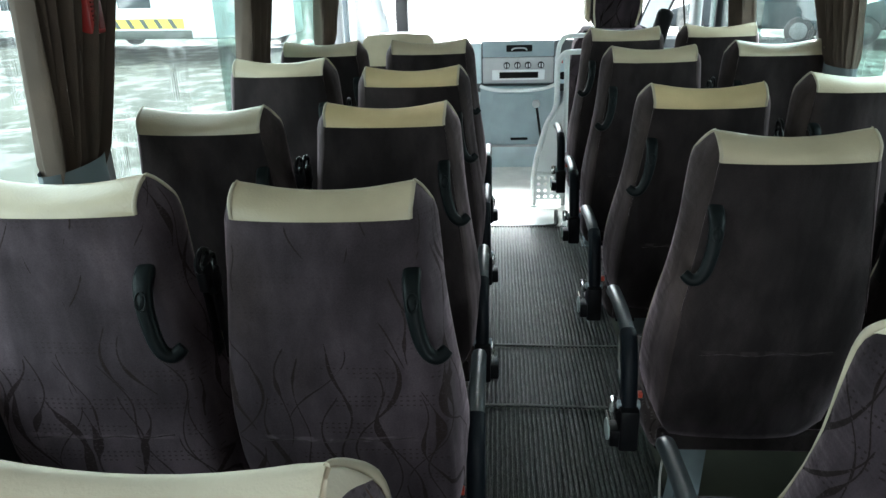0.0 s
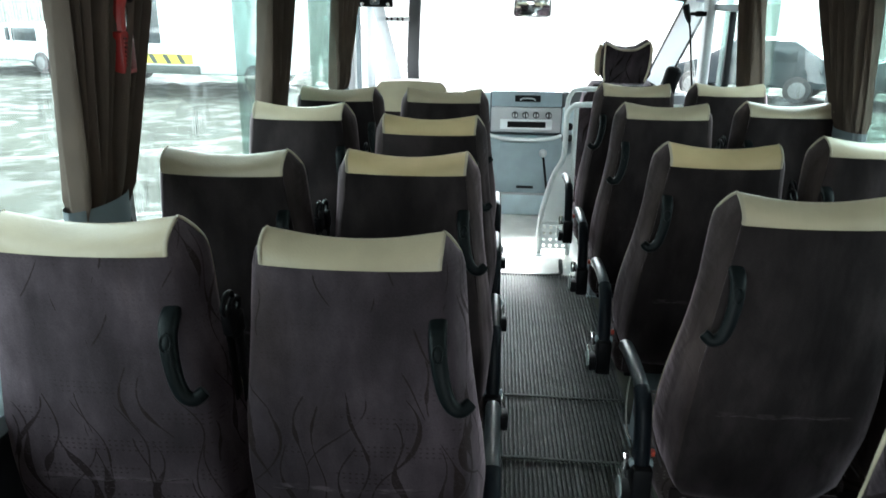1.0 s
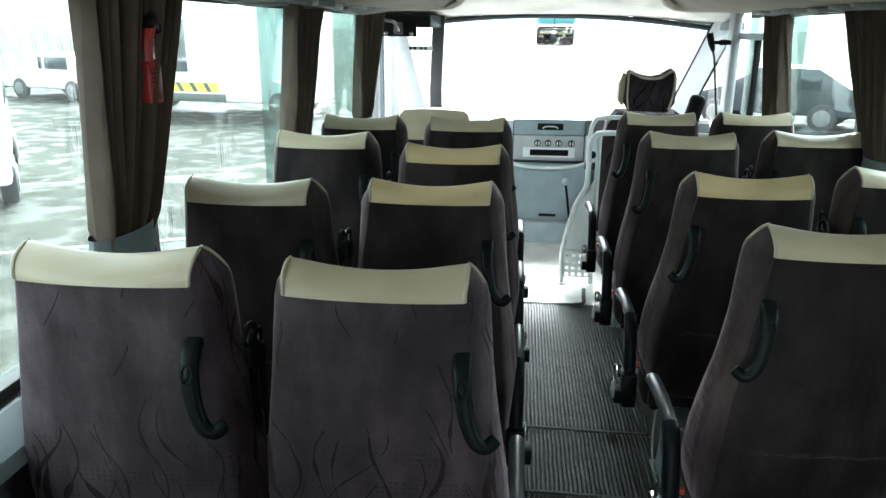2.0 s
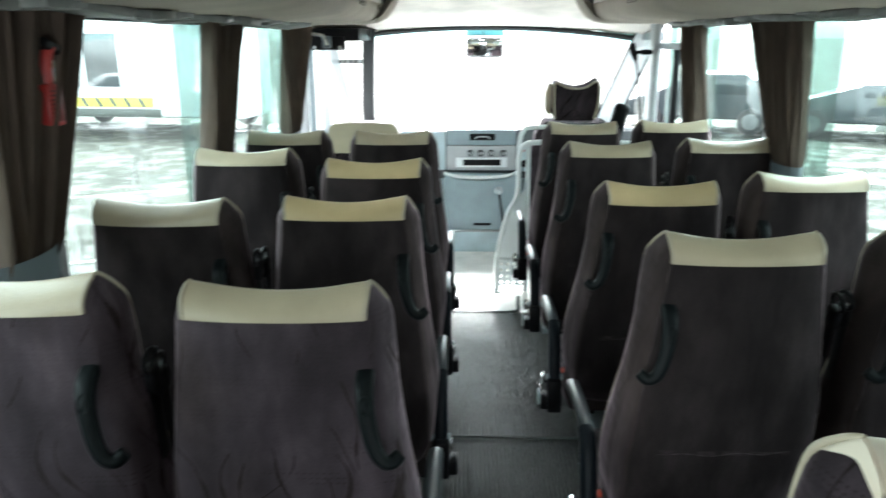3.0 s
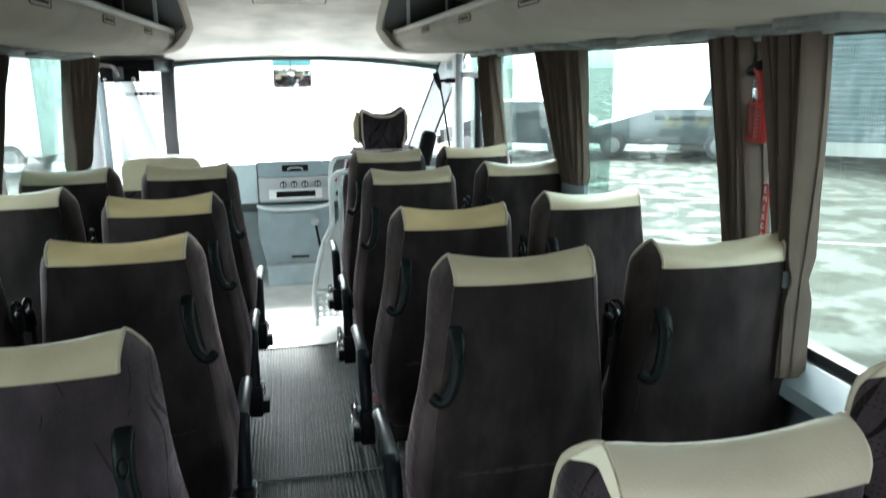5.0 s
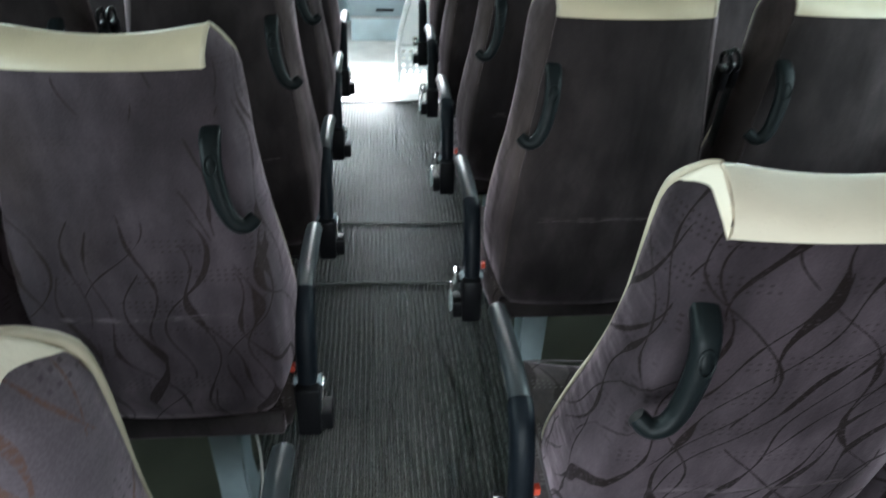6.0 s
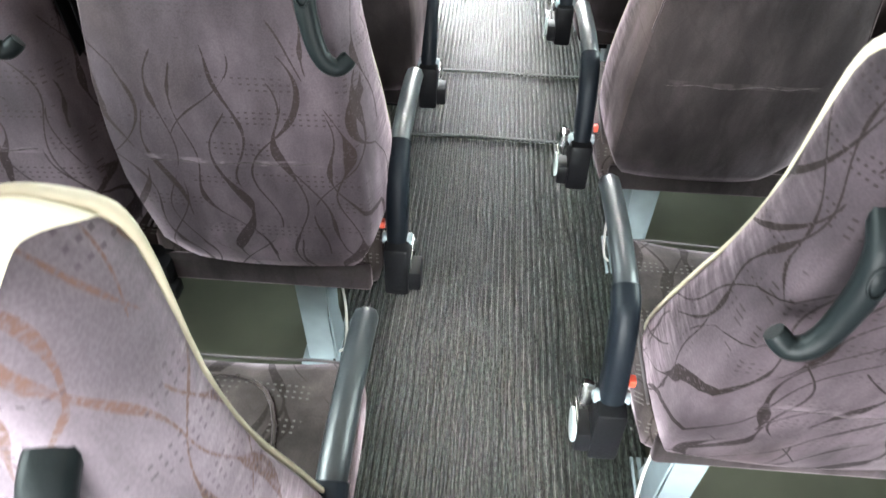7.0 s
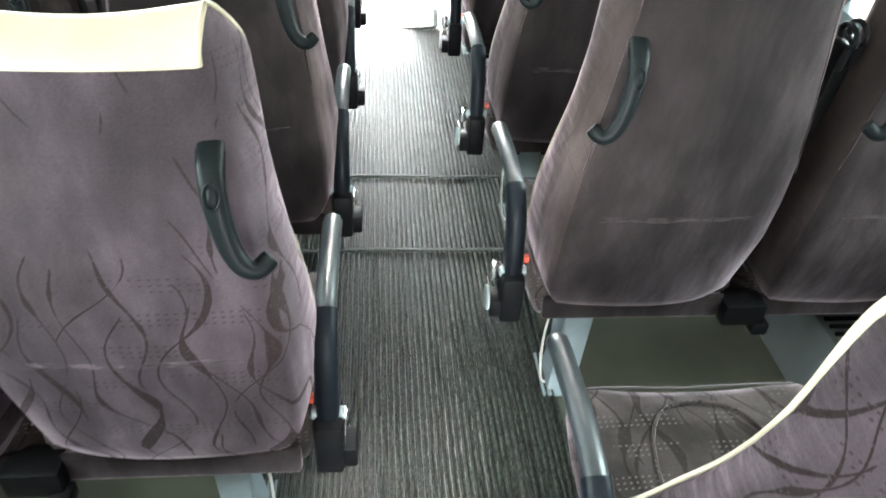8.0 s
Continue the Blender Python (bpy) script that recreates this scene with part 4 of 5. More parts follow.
def leg_mesh():
    """A pressed-steel seat leg: a tapered channel with folded edges and a foot."""
    bm = bmesh.new()
    for x in (-0.031, 0.027):
        loft([[(x, 0.00, 0.31), (x + 0.004, 0.00, 0.31), (x + 0.004, 0.10, 0.31), (x, 0.10, 0.31)],
              [(x, 0.02, 0.12), (x + 0.004, 0.02, 0.12), (x + 0.004, 0.085, 0.12), (x, 0.085, 0.12)],
              [(x, 0.03, 0.004), (x + 0.004, 0.03, 0.004), (x + 0.004, 0.12, 0.004), (x, 0.12, 0.004)]], bm=bm)
    loft([[(-0.031, 0.0, 0.31), (0.031, 0.0, 0.31), (0.031, -0.004, 0.31), (-0.031, -0.004, 0.31)],
          [(-0.024, 0.02, 0.12), (0.024, 0.02, 0.12), (0.024, 0.016, 0.12), (-0.024, 0.016, 0.12)],
          [(-0.028, 0.03, 0.004), (0.028, 0.03, 0.004), (0.028, 0.026, 0.004), (-0.028, 0.026, 0.004)]], bm=bm)
    box(-0.045, 0.045, 0.01, 0.15, 0.002, 0.008, 0.002, bm=bm)
    return finish(bm, 30)


SEAM, RIDGE = seam_mesh(), cushion_ridge()
BACKS = {(c.name, s): back_mesh(s) for c in (FABRIC, LIT_VELOUR, HALF_PRINT_LIT, PLAIN_SHADED) for s in (-1, 1)}
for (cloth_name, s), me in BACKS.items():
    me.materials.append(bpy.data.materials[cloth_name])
    me.materials.append(bpy.data.materials[cloth_name] if cloth_name != PLAIN_SHADED.name else SIDE_CLOTH)
PANEL_SEAM = {s: panel_seam(s) for s in (-1, 1)}
CAPS = {c.name: cap_mesh() for c in (CREAM, AGED_CREAM, LIT_CREAM)}
CUSHION, CUSHION_TRIM, LEG = cushion_mesh(), cushion_piping(), leg_mesh()
CHEEKS = {s: cap_cheek(s) for s in (-1, 1)}
CAP_TRIM, SIDE_TRIM = {s: cap_piping(s) for s in (-1, 1)}, {(s, w): side_piping(s, w) for s in (-1, 1) for w in (0.0, 0.0040)}
HANDLES, BELTS = {s: handle_mesh(s) for s in (-1, 1)}, {s: belt_mesh(s) for s in (-1, 1)}
PAD_MESH = finish(bar(bent([(0, 0.322, 0.545), (0, 0.312, 0.560), (0, 0.27, 0.568), (0, 0.18, 0.574), (0, 0.10, 0.570), (0, 0.06, 0.560)], 4), [0.018, 0.028, 0.031, 0.033] + [0.034] * 17, [0.012, 0.02, 0.026, 0.030] + [0.034] * 17, 0.42), 60)
ARM_MESH = finish(bar(bent([(0, 0.075, 0.563), (0, 0.050, 0.548), (0, 0.030, 0.510), (0, 0.012, 0.44), (0, 0.0, 0.37)], 4), 0.037, 0.046, 0.35), 60)
BLOCK_MESH = finish(join(box(-0.022, 0.024, -0.035, 0.03, 0.305, 0.415, 0.008), box(-0.019, 0.045, -0.03, 0.02, 0.315, 0.36, 0.006)), 40)
bolt = bmesh.new()
bmesh.ops.create_uvsphere(bolt, u_segments=14, v_segments=8, radius=1)
BOLT_MESH = finish(moved(bolt, Matrix.Diagonal((0.008, 0.014, 0.023, 1))), 60)
tab = loft([[(x, y * k, z * k) for y, z in ((-0.010, -0.022), (0.006, -0.018), (0.011, 0.0), (0.009, 0.018), (-0.003, 0.022), (-0.011, 0.004))] for x, k in ((0.0, 0.75), (0.010, 1.0), (0.017, 1.0), (0.021, 0.7))])
TAB_MESH = {s: finish(moved(tab.copy(), Matrix.Diagonal((s, 1, 1, 1))), 50) for s in (-1, 1)}
tab.free()
COVER_MESH = finish(disc(pose(0, 0, 0, 0, 90, 0), 0.026, 0.006, 24, 0.002), 40)
BUSH_MESH = finish(join(disc(pose(-0.021, 0, 0, 0, 90, 0), 0.011, 0.010, 14, 0.002), disc(pose(0.021, 0, 0, 0, 90, 0), 0.011, 0.010, 14, 0.002)), 40)
PLATE_MESH = finish(box(-0.0015, 0.0015, -0.020, 0.020, -0.052, 0.030, 0.001), 30)
LOOP_MESH = finish(tube(bent([(0, 0.0, 0.300), (0.018, -0.004, 0.285), (0.026, -0.006, 0.22), (0.024, -0.004, 0.14), (0.012, 0.01, 0.06), (-0.006, 0.03, 0.02)], 5), 0.0028, 6), 60)
FLANGE_MESH = finish(loft([[(x, y, 0.306 + 0.010 * math.sin(22 * x)), (x, y, 0.311 + 0.010 * math.sin(22 * x))] + [(x, y + 0.11, 0.311 + 0.010 * math.sin(22 * x)), (x, y + 0.11, 0.306 + 0.010 * math.sin(22 * x))] for x, y in ((d, -0.012) for d in np.linspace(-0.075, 0.075, 9))]), 40)
BUTTON_MESH = finish(box(-0.005, 0.005, -0.007, 0.007, -0.007, 0.007, 0.002), 40)
BRACKET_MESH = finish(join(box(-0.045, 0.045, -0.035, 0.03, 0.318, 0.372, 0.008), box(0.02, 0.055, -0.045, -0.01, 0.300, 0.33, 0.006)), 40)
BEAM_MESH = finish(join(box(-0.40, 0.40, 0.02, 0.06, 0.275, 0.312, 0.005), box(-0.40, 0.40, 0.30, 0.34, 0.265, 0.298, 0.005)), 40)
SKIRT_MESH = finish(box(-0.19, 0.19, -0.022, 0.0, 0.318, 0.372, 0.008), 50)
MIRRORED = Matrix.Diagonal((-1, 1, 1, 1))


def double_seat(side, y, seats, cloth, aged=False):
    """Two reclining seats on one frame. seats: aisle and window seat as (x, recline, lift)."""
    look_ = {PLAIN_SHADED.name: "double bus seat in plain brownish velour with cream vinyl tops", HALF_PRINT_LIT.name: "double bus seat in mauve velour with faint strokes, cream tops",
             FABRIC.name: "double bus seat in mauve velour with dark swirls and cream tops", LIT_VELOUR.name: "double bus seat in lilac velour lightened for daylight, orange-brown strokes"}[cloth.name]
    if aged:
        look_ = "double bus seat in brownish velour, one vinyl top yellowed tan"
    r = root("double_seat", look_, "bus seat", Matrix.Translation((0, y, 0)), group="passenger seats")
    inner, full = -side, cloth in (FABRIC, LIT_VELOUR)
    for k, (x, lean, lift, *short) in enumerate(seats):
        at = Matrix.Translation((x, 0, 0.388 + lift)) @ Matrix.Rotation(radians(lean), 4, "X") @ Matrix.Diagonal((1, 1, short[0] if short else 1, 1))
        b = put("backrest", BACKS[cloth.name, side], cloth, r, at)
        vinyl = AGED_CREAM if aged and k == 0 else LIT_CREAM if full else CREAM
        put("headrest_cap", CAPS[vinyl.name], vinyl, b, label="cream vinyl headrest cover" if vinyl is not AGED_CREAM else "yellowed tan vinyl headrest cover")
        for s in (-1, 1):
            if full:
                put("cap_corner", CHEEKS[s], vinyl, b, label="rounded vinyl corner")
            else:
                put("cap_piping", CAP_TRIM[s], CREAM_TRIM, b)
            if cloth is PLAIN_SHADED:
                put("panel_seam", PANEL_SEAM[s], PLAIN_SHADED, b)
            put("side_piping", SIDE_TRIM[s, 0.0040 if full else 0.0], CREAM_TRIM, b, label="cream piping")
        put("stitched_seam", SEAM, WORN_SEAM, b, label="pale worn seam")
        put("grab_handle", HANDLES[inner], DARK_GREEN, b, label="dark hooked plastic grab handle")
        put("belt_guide", BELTS[side if k == 0 else -side], BLACK, b, label="black belt guide with a loop")
        c = put("cushion", CUSHION, CUSHION_CLOTH, r, Matrix.Translation((x, 0, 0)))
        put("piping", CUSHION_TRIM, EDGE_CORD, c)
        put("seat_ridge", RIDGE, CUSHION_CLOTH, c)
        put("rear_skirt", SKIRT_MESH, PLAIN_SHADED, r, Matrix.Translation((x, -0.02, 0)))
    ax = -0.186 if side < 0 else 0.160
    flip = Matrix.Identity(4) if side < 0 else MIRRORED
    arm = put("armrest", ARM_MESH, ARM, r, Matrix.Translation((ax, 0, 0)), label="dark grey plastic armrest")
    put("armrest_pad", PAD_MESH, ARM_PAD, arm)
    put("pivot_block", BLOCK_MESH, BLACK, arm, flip)
    if side < 0:
        put("pivot_bolt", BOLT_MESH, CHROME, arm, Matrix.Translation((0.026, 0.018, 0.385)), "chrome pivot cap")
    else:
        put("recline_lever", TAB_MESH[-1], CHROME, arm, Matrix.Translation((-0.024, 0.010, 0.412)), "chrome recline tab")
        put("pivot_cover", COVER_MESH, COVER_GREY, arm, Matrix.Translation((-0.0475, -0.004, 0.350)), "grey-green round pivot cover")
    put("hinge_bush", BUSH_MESH, STEEL, arm, Matrix.Translation((0, 0.004, 0.412)), "pale steel bushes")
    put("edge_plate", PLATE_MESH, CHROME, arm, Matrix.Translation((-side * (0.0258 if side < 0 else 0.0455), 0.0, 0.355)), "thin steel plate")
    put("buckle_button", BUTTON_MESH, ORANGE, arm, Matrix.Translation((side * 0.028, 0.02, 0.43)), "red belt buckle button")
    mid = (seats[0][0] + seats[1][0]) / 2
    put("frame_beam", BEAM_MESH, BLACK, r, Matrix.Translation((mid, 0, 0)))
    put("frame_bracket", BRACKET_MESH, BLACK, r, Matrix.Translation((mid, -0.035, 0)))
    at = Matrix.Translation((side * (0.362 if side < 0 else 0.325), 0.02, 0))
    leg = put("leg", LEG, STEEL, r, at, "pale blue-grey pressed steel leg")
    put("flange", FLANGE_MESH, STEEL, leg)
    put("cable", LOOP_MESH, CABLE, leg, Matrix.Translation((0.040 if side < 0 else -0.045, 0.01, 0)) @ Matrix.Diagonal((-side, 1, 1, 1)), "thin pale cable loop")
    return r


LX, LW, RX, RW = -0.411, -0.836, 0.411, 0.854
double_seat(-1, 2.631, [(LX, 9, 0), (LW, 10, 0.003)], PLAIN_SHADED)
double_seat(-1, 1.996, [(LX + 0.005, 12.5, -0.002), (LW, 6.8, 0.014)], PLAIN_SHADED, True)
double_seat(-1, 1.362, [(LX, 5.7, -0.014), (LW + 0.005, 12.3, 0.003)], PLAIN_SHADED, True)
double_seat(-1, 0.724, [(LX - 0.008, 6.8, 0.008, 0.967), (LW - 0.003, 9.2, 0.009)], HALF_PRINT_LIT)
double_seat(-1, 0.088, [(LX + 0.004, 12.2, -0.006), (LW, 12, 0)], LIT_VELOUR)
double_seat(1, 3.057, [(RX, 10.0, -0.010), (RW - 0.03, 8.0, -0.008)], PLAIN_SHADED)
double_seat(1, 2.395, [(RX - 0.004, 10.0, -0.010), (RW - 0.005, 6.4, -0.007)], PLAIN_SHADED)
double_seat(1, 1.732, [(RX - 0.004, 16.1, -0.009), (RW + 0.011, 5.1, -0.021)], PLAIN_SHADED, True)
double_seat(1, 1.071, [(RX, 10.5, -0.007), (RW - 0.003, 9.5, -0.006)], PLAIN_SHADED)
double_seat(1, 0.412, [(RX + 0.007, 16.8, -0.018), (RW, 10.0, -0.010)], FABRIC)


# ---- the front of the bus ----
def dashboard():
    r = root("dashboard", "grey plastic dashboard with radio panel and heater knobs", "dashboard")
    y = 4.60
    prof = [(y, 0.565), (y, 0.70), (y + 0.012, 0.835), (y + 0.04, 0.856), (5.08, 0.83), (5.08, 0.50), (y + 0.1, 0.50)]
    part("dash_body", prism(prof, "x", -1.0, 1.03), DASH_TOP, r, "dark grey dashboard top", smooth=30)
    part("passenger_panel", box(-0.96, -0.248, y - 0.010, y + 0.03, 0.575, 0.842, 0.01), DASH, r)
    part("top_panel", box(-0.240, 0.226, y - 0.012, y + 0.03, 0.745, 0.852, 0.008), DASH_DARK, r)
    part("radio_panel", box(-0.240, 0.226, y - 0.018, y + 0.02, 0.575, 0.742, 0.008), TRIM, r, "pale grey control panel")
    part("side_panel", box(0.232, 0.46, y - 0.010, y + 0.03, 0.565, 0.745, 0.008), DASH, r)
    part("side_top_panel", box(0.232, 0.46, y - 0.012, y + 0.03, 0.752, 0.852, 0.008), DASH_TOP, r)
    part("tray", box(-0.085, 0.085, y - 0.018, y + 0.0, 0.778, 0.822, 0.006), BLACK, r, "dark card tray")
    part("tray_handle", tube(bent([(-0.05, y - 0.02, 0.79), (-0.03, y - 0.03, 0.803), (0.03, y - 0.03, 0.803), (0.05, y - 0.02, 0.79)]), 0.005, 6), TRIM, r)
    for x in (-0.082, -0.012, 0.058, 0.142):
        k = part("heater_knob", disc(Matrix.Translation((x, y - 0.026, 0.694)) @ Matrix.Rotation(radians(90), 4, "X"), 0.021, 0.022, 18, 0.004), BLACK, r, "black heater knob with a silver face")
        part("knob_face", disc(Matrix.Translation((x, y - 0.038, 0.694)) @ Matrix.Rotation(radians(90), 4, "X"), 0.015, 0.004, 16, 0.001), RAIL, k)
        part("knob_grip", box(x - 0.004, x + 0.004, y - 0.048, y - 0.036, 0.678, 0.710, 0.002), BLACK, k)
    slot = part("radio_surround", box(-0.178, 0.168, y - 0.026, y - 0.014, 0.598, 0.664, 0.004), PANEL, r, "pale radio surround")
    part("radio_slot", box(-0.130, 0.125, y - 0.030, y - 0.022, 0.610, 0.650, 0.003), BLACK, slot)
    part("warning_label", box(0.250, 0.285, y - 0.014, y - 0.009, 0.70, 0.735), RED, r, "small red warning label")
    part("ignition_dial", disc(Matrix.Translation((0.285, y - 0.016, 0.62)) @ Matrix.Rotation(radians(90), 4, "X"), 0.025, 0.02, 18, 0.004), BLACK, r, "black dial")
    cover = [(-0.255, 0.560), (0.232, 0.552), (0.260, 0.40), (0.222, 0.165), (-0.222, 0.165), (-0.262, 0.40)]
    part("console_cover", prism(cover, "y", y - 0.055, y + 0.2), DASH_DARK, r, "blue-grey console cover", smooth=20)
    inner = [(-0.170, 0.515), (0.150, 0.510), (0.185, 0.40), (0.185, 0.185), (-0.185, 0.185), (-0.19, 0.38)]
    part("console_panel", prism(inner, "y", y - 0.064, y - 0.05), DASH_DARK, r, "darker grey panel", smooth=20)
    part("console_lip", tube(bent([(-0.258, y - 0.050, 0.566), (-0.20, y - 0.062, 0.548), (-0.10, y - 0.066, 0.537), (0.06, y - 0.066, 0.537), (0.16, y - 0.062, 0.546), (0.232, y - 0.050, 0.566)]), 0.012, 8), PANEL, r, "pale moulded lip")
    part("console_slot", box(-0.055, 0.06, y - 0.070, y - 0.06, 0.203, 0.220, 0.003), BLACK, r)
    part("console_shelf", box(-0.222, 0.222, y - 0.078, y + 0.1, 0.158, 0.170, 0.004), TRIM, r)
    part("console_foot", box(-0.218, 0.205, y - 0.035, y + 0.1, 0.006, 0.160, 0.006), DASH, r)
    for x in (-0.03, 0.03):
        part("console_screw", disc(Matrix.Translation((x, y - 0.058, 0.532)) @ Matrix.Rotation(radians(90), 4, "X"), 0.005, 0.006, 8), CHROME, r)
    return r


dashboard()
g = root("gear_lever", "black gear lever with a pale knob", "gear lever")
part("shaft", tube(bent([(0.165, 4.42, 0.006), (0.158, 4.42, 0.12), (0.112, 4.44, 0.44)]), 0.008, 8), BLACK, g)
k = bmesh.new()
bmesh.ops.create_uvsphere(k, u_segments=16, v_segments=10, radius=0.027)
part("knob", moved(k, Matrix.Translation((0.108, 4.44, 0.465))), TRIM, g, "pale grey knob")
part("boot", loft([[(0.165 + q * math.cos(t), 4.42 + q * math.sin(t), z) for t in np.linspace(0, 6.283, 14, endpoint=False)] for q, z in ((0.06, 0.006), (0.05, 0.03), (0.03, 0.05), (0.02, 0.09))]), RUBBER, g)

rail = root("driver_rail", "grey painted tube rail behind the driver with a perforated panel", "rail")
part("outer_tube", tube(bent([(0.070, 3.73, 0.008), (0.064, 3.73, 0.174), (0.085, 3.73, 0.31), (0.13, 3.73, 0.478), (0.178, 3.73, 0.577), (0.185, 3.73, 0.70), (0.184, 3.73, 0.80), (0.212, 3.73, 0.864), (0.29, 3.73, 0.88), (0.62, 3.73, 0.88), (0.9, 3.73, 0.87)]), 0.015, 10), RAIL, rail)
part("upper_tube", tube(bent([(0.184, 3.76, 0.70), (0.186, 3.76, 0.86), (0.205, 3.76, 0.935), (0.26, 3.76, 0.96), (0.55, 3.76, 0.96)]), 0.013, 10), RAIL, rail)
part("cross_tube", tube([(0.066, 3.73, 0.205), (0.20, 3.73, 0.195), (0.30, 3.73, 0.19)], 0.012, 10), RAIL, rail)
part("back_tube", tube([(0.235, 3.735, 0.008), (0.235, 3.735, 0.875)], 0.014, 10), RAIL, rail)
part("foot_flange", disc(Matrix.Translation((0.070, 3.73, 0.010)), 0.034, 0.008, 18, 0.002), RAIL, rail)
part("rail_panel", prism([(0.082, 0.21), (0.10, 0.31), (0.145, 0.478), (0.19, 0.577), (0.228, 0.62), (0.228, 0.21)], "y", 3.727, 3.733), PANEL, rail, "pale panel inside the curved tube", smooth=0)


def perforated():
    bm = bmesh.new()
    x0, x1, z0, z1, nx, nz = 0.076, 0.226, 0.045, 0.192, 4, 4
    for i in range(nx):
        for j in range(nz):
            a, b = x0 + (x1 - x0) * i / nx, x0 + (x1 - x0) * (i + 1) / nx
            c, d = z0 + (z1 - z0) * j / nz, z0 + (z1 - z0) * (j + 1) / nz
            cx, cz = (a + b) / 2, (c + d) / 2
            sq = [(b, cz), (b, d), (cx, d), (a, d), (a, cz), (a, c), (cx, c), (b, c)]
            ho = [(cx + 0.0105 * math.cos(t), cz + 0.0105 * math.sin(t)) for t in np.linspace(0, 2 * math.pi, 8, endpoint=False)]
            for y in (3.727, 3.731):
                s = [bm.verts.new((x, y, z)) for x, z in sq]
                h = [bm.verts.new((x, y, z)) for x, z in ho]
                for k in range(8):
                    bm.faces.new((s[k], s[(k + 1) % 8], h[(k + 1) % 8], h[k]))
    bmesh.ops.remove_doubles(bm, verts=bm.verts, dist=0.0005)
    return bm


part("perforated_panel", perforated(), PANEL, rail, "pale panel with round holes", smooth=0)

d = root("driver_chair", "dark velour driver chair with a winged cream-piped headrest", "chair", pose(0.500, 4.0, 0.25, 8))
part("seat_back", loft([[(-w, 0, z), (-w * 0.6, -0.03, z), (w * 0.6, -0.03, z), (w, 0, z), (w, 0.1, z), (-w, 0.1, z)] for w, z in ((0.20, 0.1), (0.24, 0.25), (0.24, 0.5), (0.21, 0.66), (0.16, 0.73))]), FABRIC, d, smooth=60)
head = []
for y, k in ((-0.02, 0.97), (-0.04, 1.0), (0.03, 1.0), (0.05, 0.96)):
    head.append([(x * k * 0.93, y, z) for x, z in ((-0.115, 0.745), (-0.15, 0.80), (-0.148, 0.93), (-0.125, 0.965), (-0.06, 0.938), (0, 0.930), (0.06, 0.938), (0.125, 0.975), (0.148, 0.94), (0.15, 0.80), (0.115, 0.745))])
h = part("headrest", loft(head), FABRIC, d, smooth=60)
part("headrest_piping", tube(bent([(x * 0.93, -0.042, z) for x, z in ((-0.118, 0.760), (-0.128, 0.83), (-0.130, 0.91), (-0.125, 0.962), (-0.06, 0.938), (0, 0.930), (0.06, 0.938), (0.125, 0.972), (0.138, 0.91), (0.134, 0.83), (0.118, 0.760))], 3), 0.006, 6), CREAM_TRIM, h)
part("headrest_wing", loft([[(x, y, z) for x, z in ((-0.165, 0.80), (-0.168, 0.90), (-0.150, 0.955), (-0.128, 0.950), (-0.126, 0.80), (-0.14, 0.775))] for y in (-0.02, 0.02, 0.06)]), CREAM, h, "cream side bolster", smooth=60)
part("seat_base", box(-0.23, 0.23, 0.0, 0.45, -0.05, 0.14, 0.03), FABRIC, d)
part("seat_stand", box(-0.18, 0.18, 0.06, 0.40, -0.245, -0.05, 0.01), BLACK, d)
part("belt_tower", box(-0.045, 0.045, -0.035, 0.035, -0.24, 0.20, 0.03, 3), BLACK, d, "black belt tower", m=pose(0.235, 0.0, 0.64, 0, 12, 0))

w = root("steering_wheel", "black three-spoke steering wheel behind the dashboard", "steering wheel", pose(0.60, 4.50, 0.86, -28))
part("rim", tube([(0.21 * math.cos(t), 0.21 * math.sin(t), 0) for t in np.linspace(0, 2 * math.pi, 33)], 0.014, 8), BLACK, w)
for a in (90, 210, 330):
    part("spoke", tube([(0, 0, -0.02), (0.20 * math.cos(radians(a)), 0.20 * math.sin(radians(a)), 0)], 0.011, 6), BLACK, w)
part("hub", disc(Matrix.Translation((0, 0, -0.02)), 0.06, 0.04, 20, 0.01), BLACK, w)
part("column", tube([(0, 0, -0.03), (0, 0, -0.32)], 0.03, 10), DASH_DARK, w)

g = root("guide_seat", "cream vinyl fold-down guide seat beside the entrance", "guide seat", pose(-0.645, 3.50, 0))
shell = []
for y, k in ((-0.04, 0.9), (-0.06, 1.0), (0.03, 1.0), (0.05, 0.93)):
    shell.append([(x * (k if z > 0.6 else 1), y, z) for x, z in ((-0.19, 0.30), (-0.19, 0.80), (-0.175, 0.97), (-0.15, 1.015), (0, 1.008), (0.15, 1.015), (0.175, 0.97), (0.19, 0.80), (0.19, 0.30))])
part("backrest", loft(shell), FABRIC, g, smooth=60)
part("headrest_cap", loft([[(x * 1.03, y, z) for x, z in ((-0.182, 0.865), (-0.180, 0.96), (-0.172, 0.995), (-0.150, 1.016), (-0.05, 1.022), (0.05, 1.022), (0.150, 1.016), (0.172, 0.995), (0.180, 0.96), (0.182, 0.865))] for y in (-0.068, -0.064, 0.052, 0.056)]), CREAM, g, "cream vinyl cover", smooth=60)
part("cushion", box(-0.19, 0.19, 0.03, 0.40, 0.34, 0.42, 0.025, 3), FABRIC, g)
part("stand", box(-0.12, 0.12, 0.08, 0.34, 0.006, 0.34, 0.01), STEEL, g)

# Windscreen with its frame and pillars.
screen = root("windscreen", "wide curved windscreen in a black frame", "windscreen", kind="structure")
rows_ = []
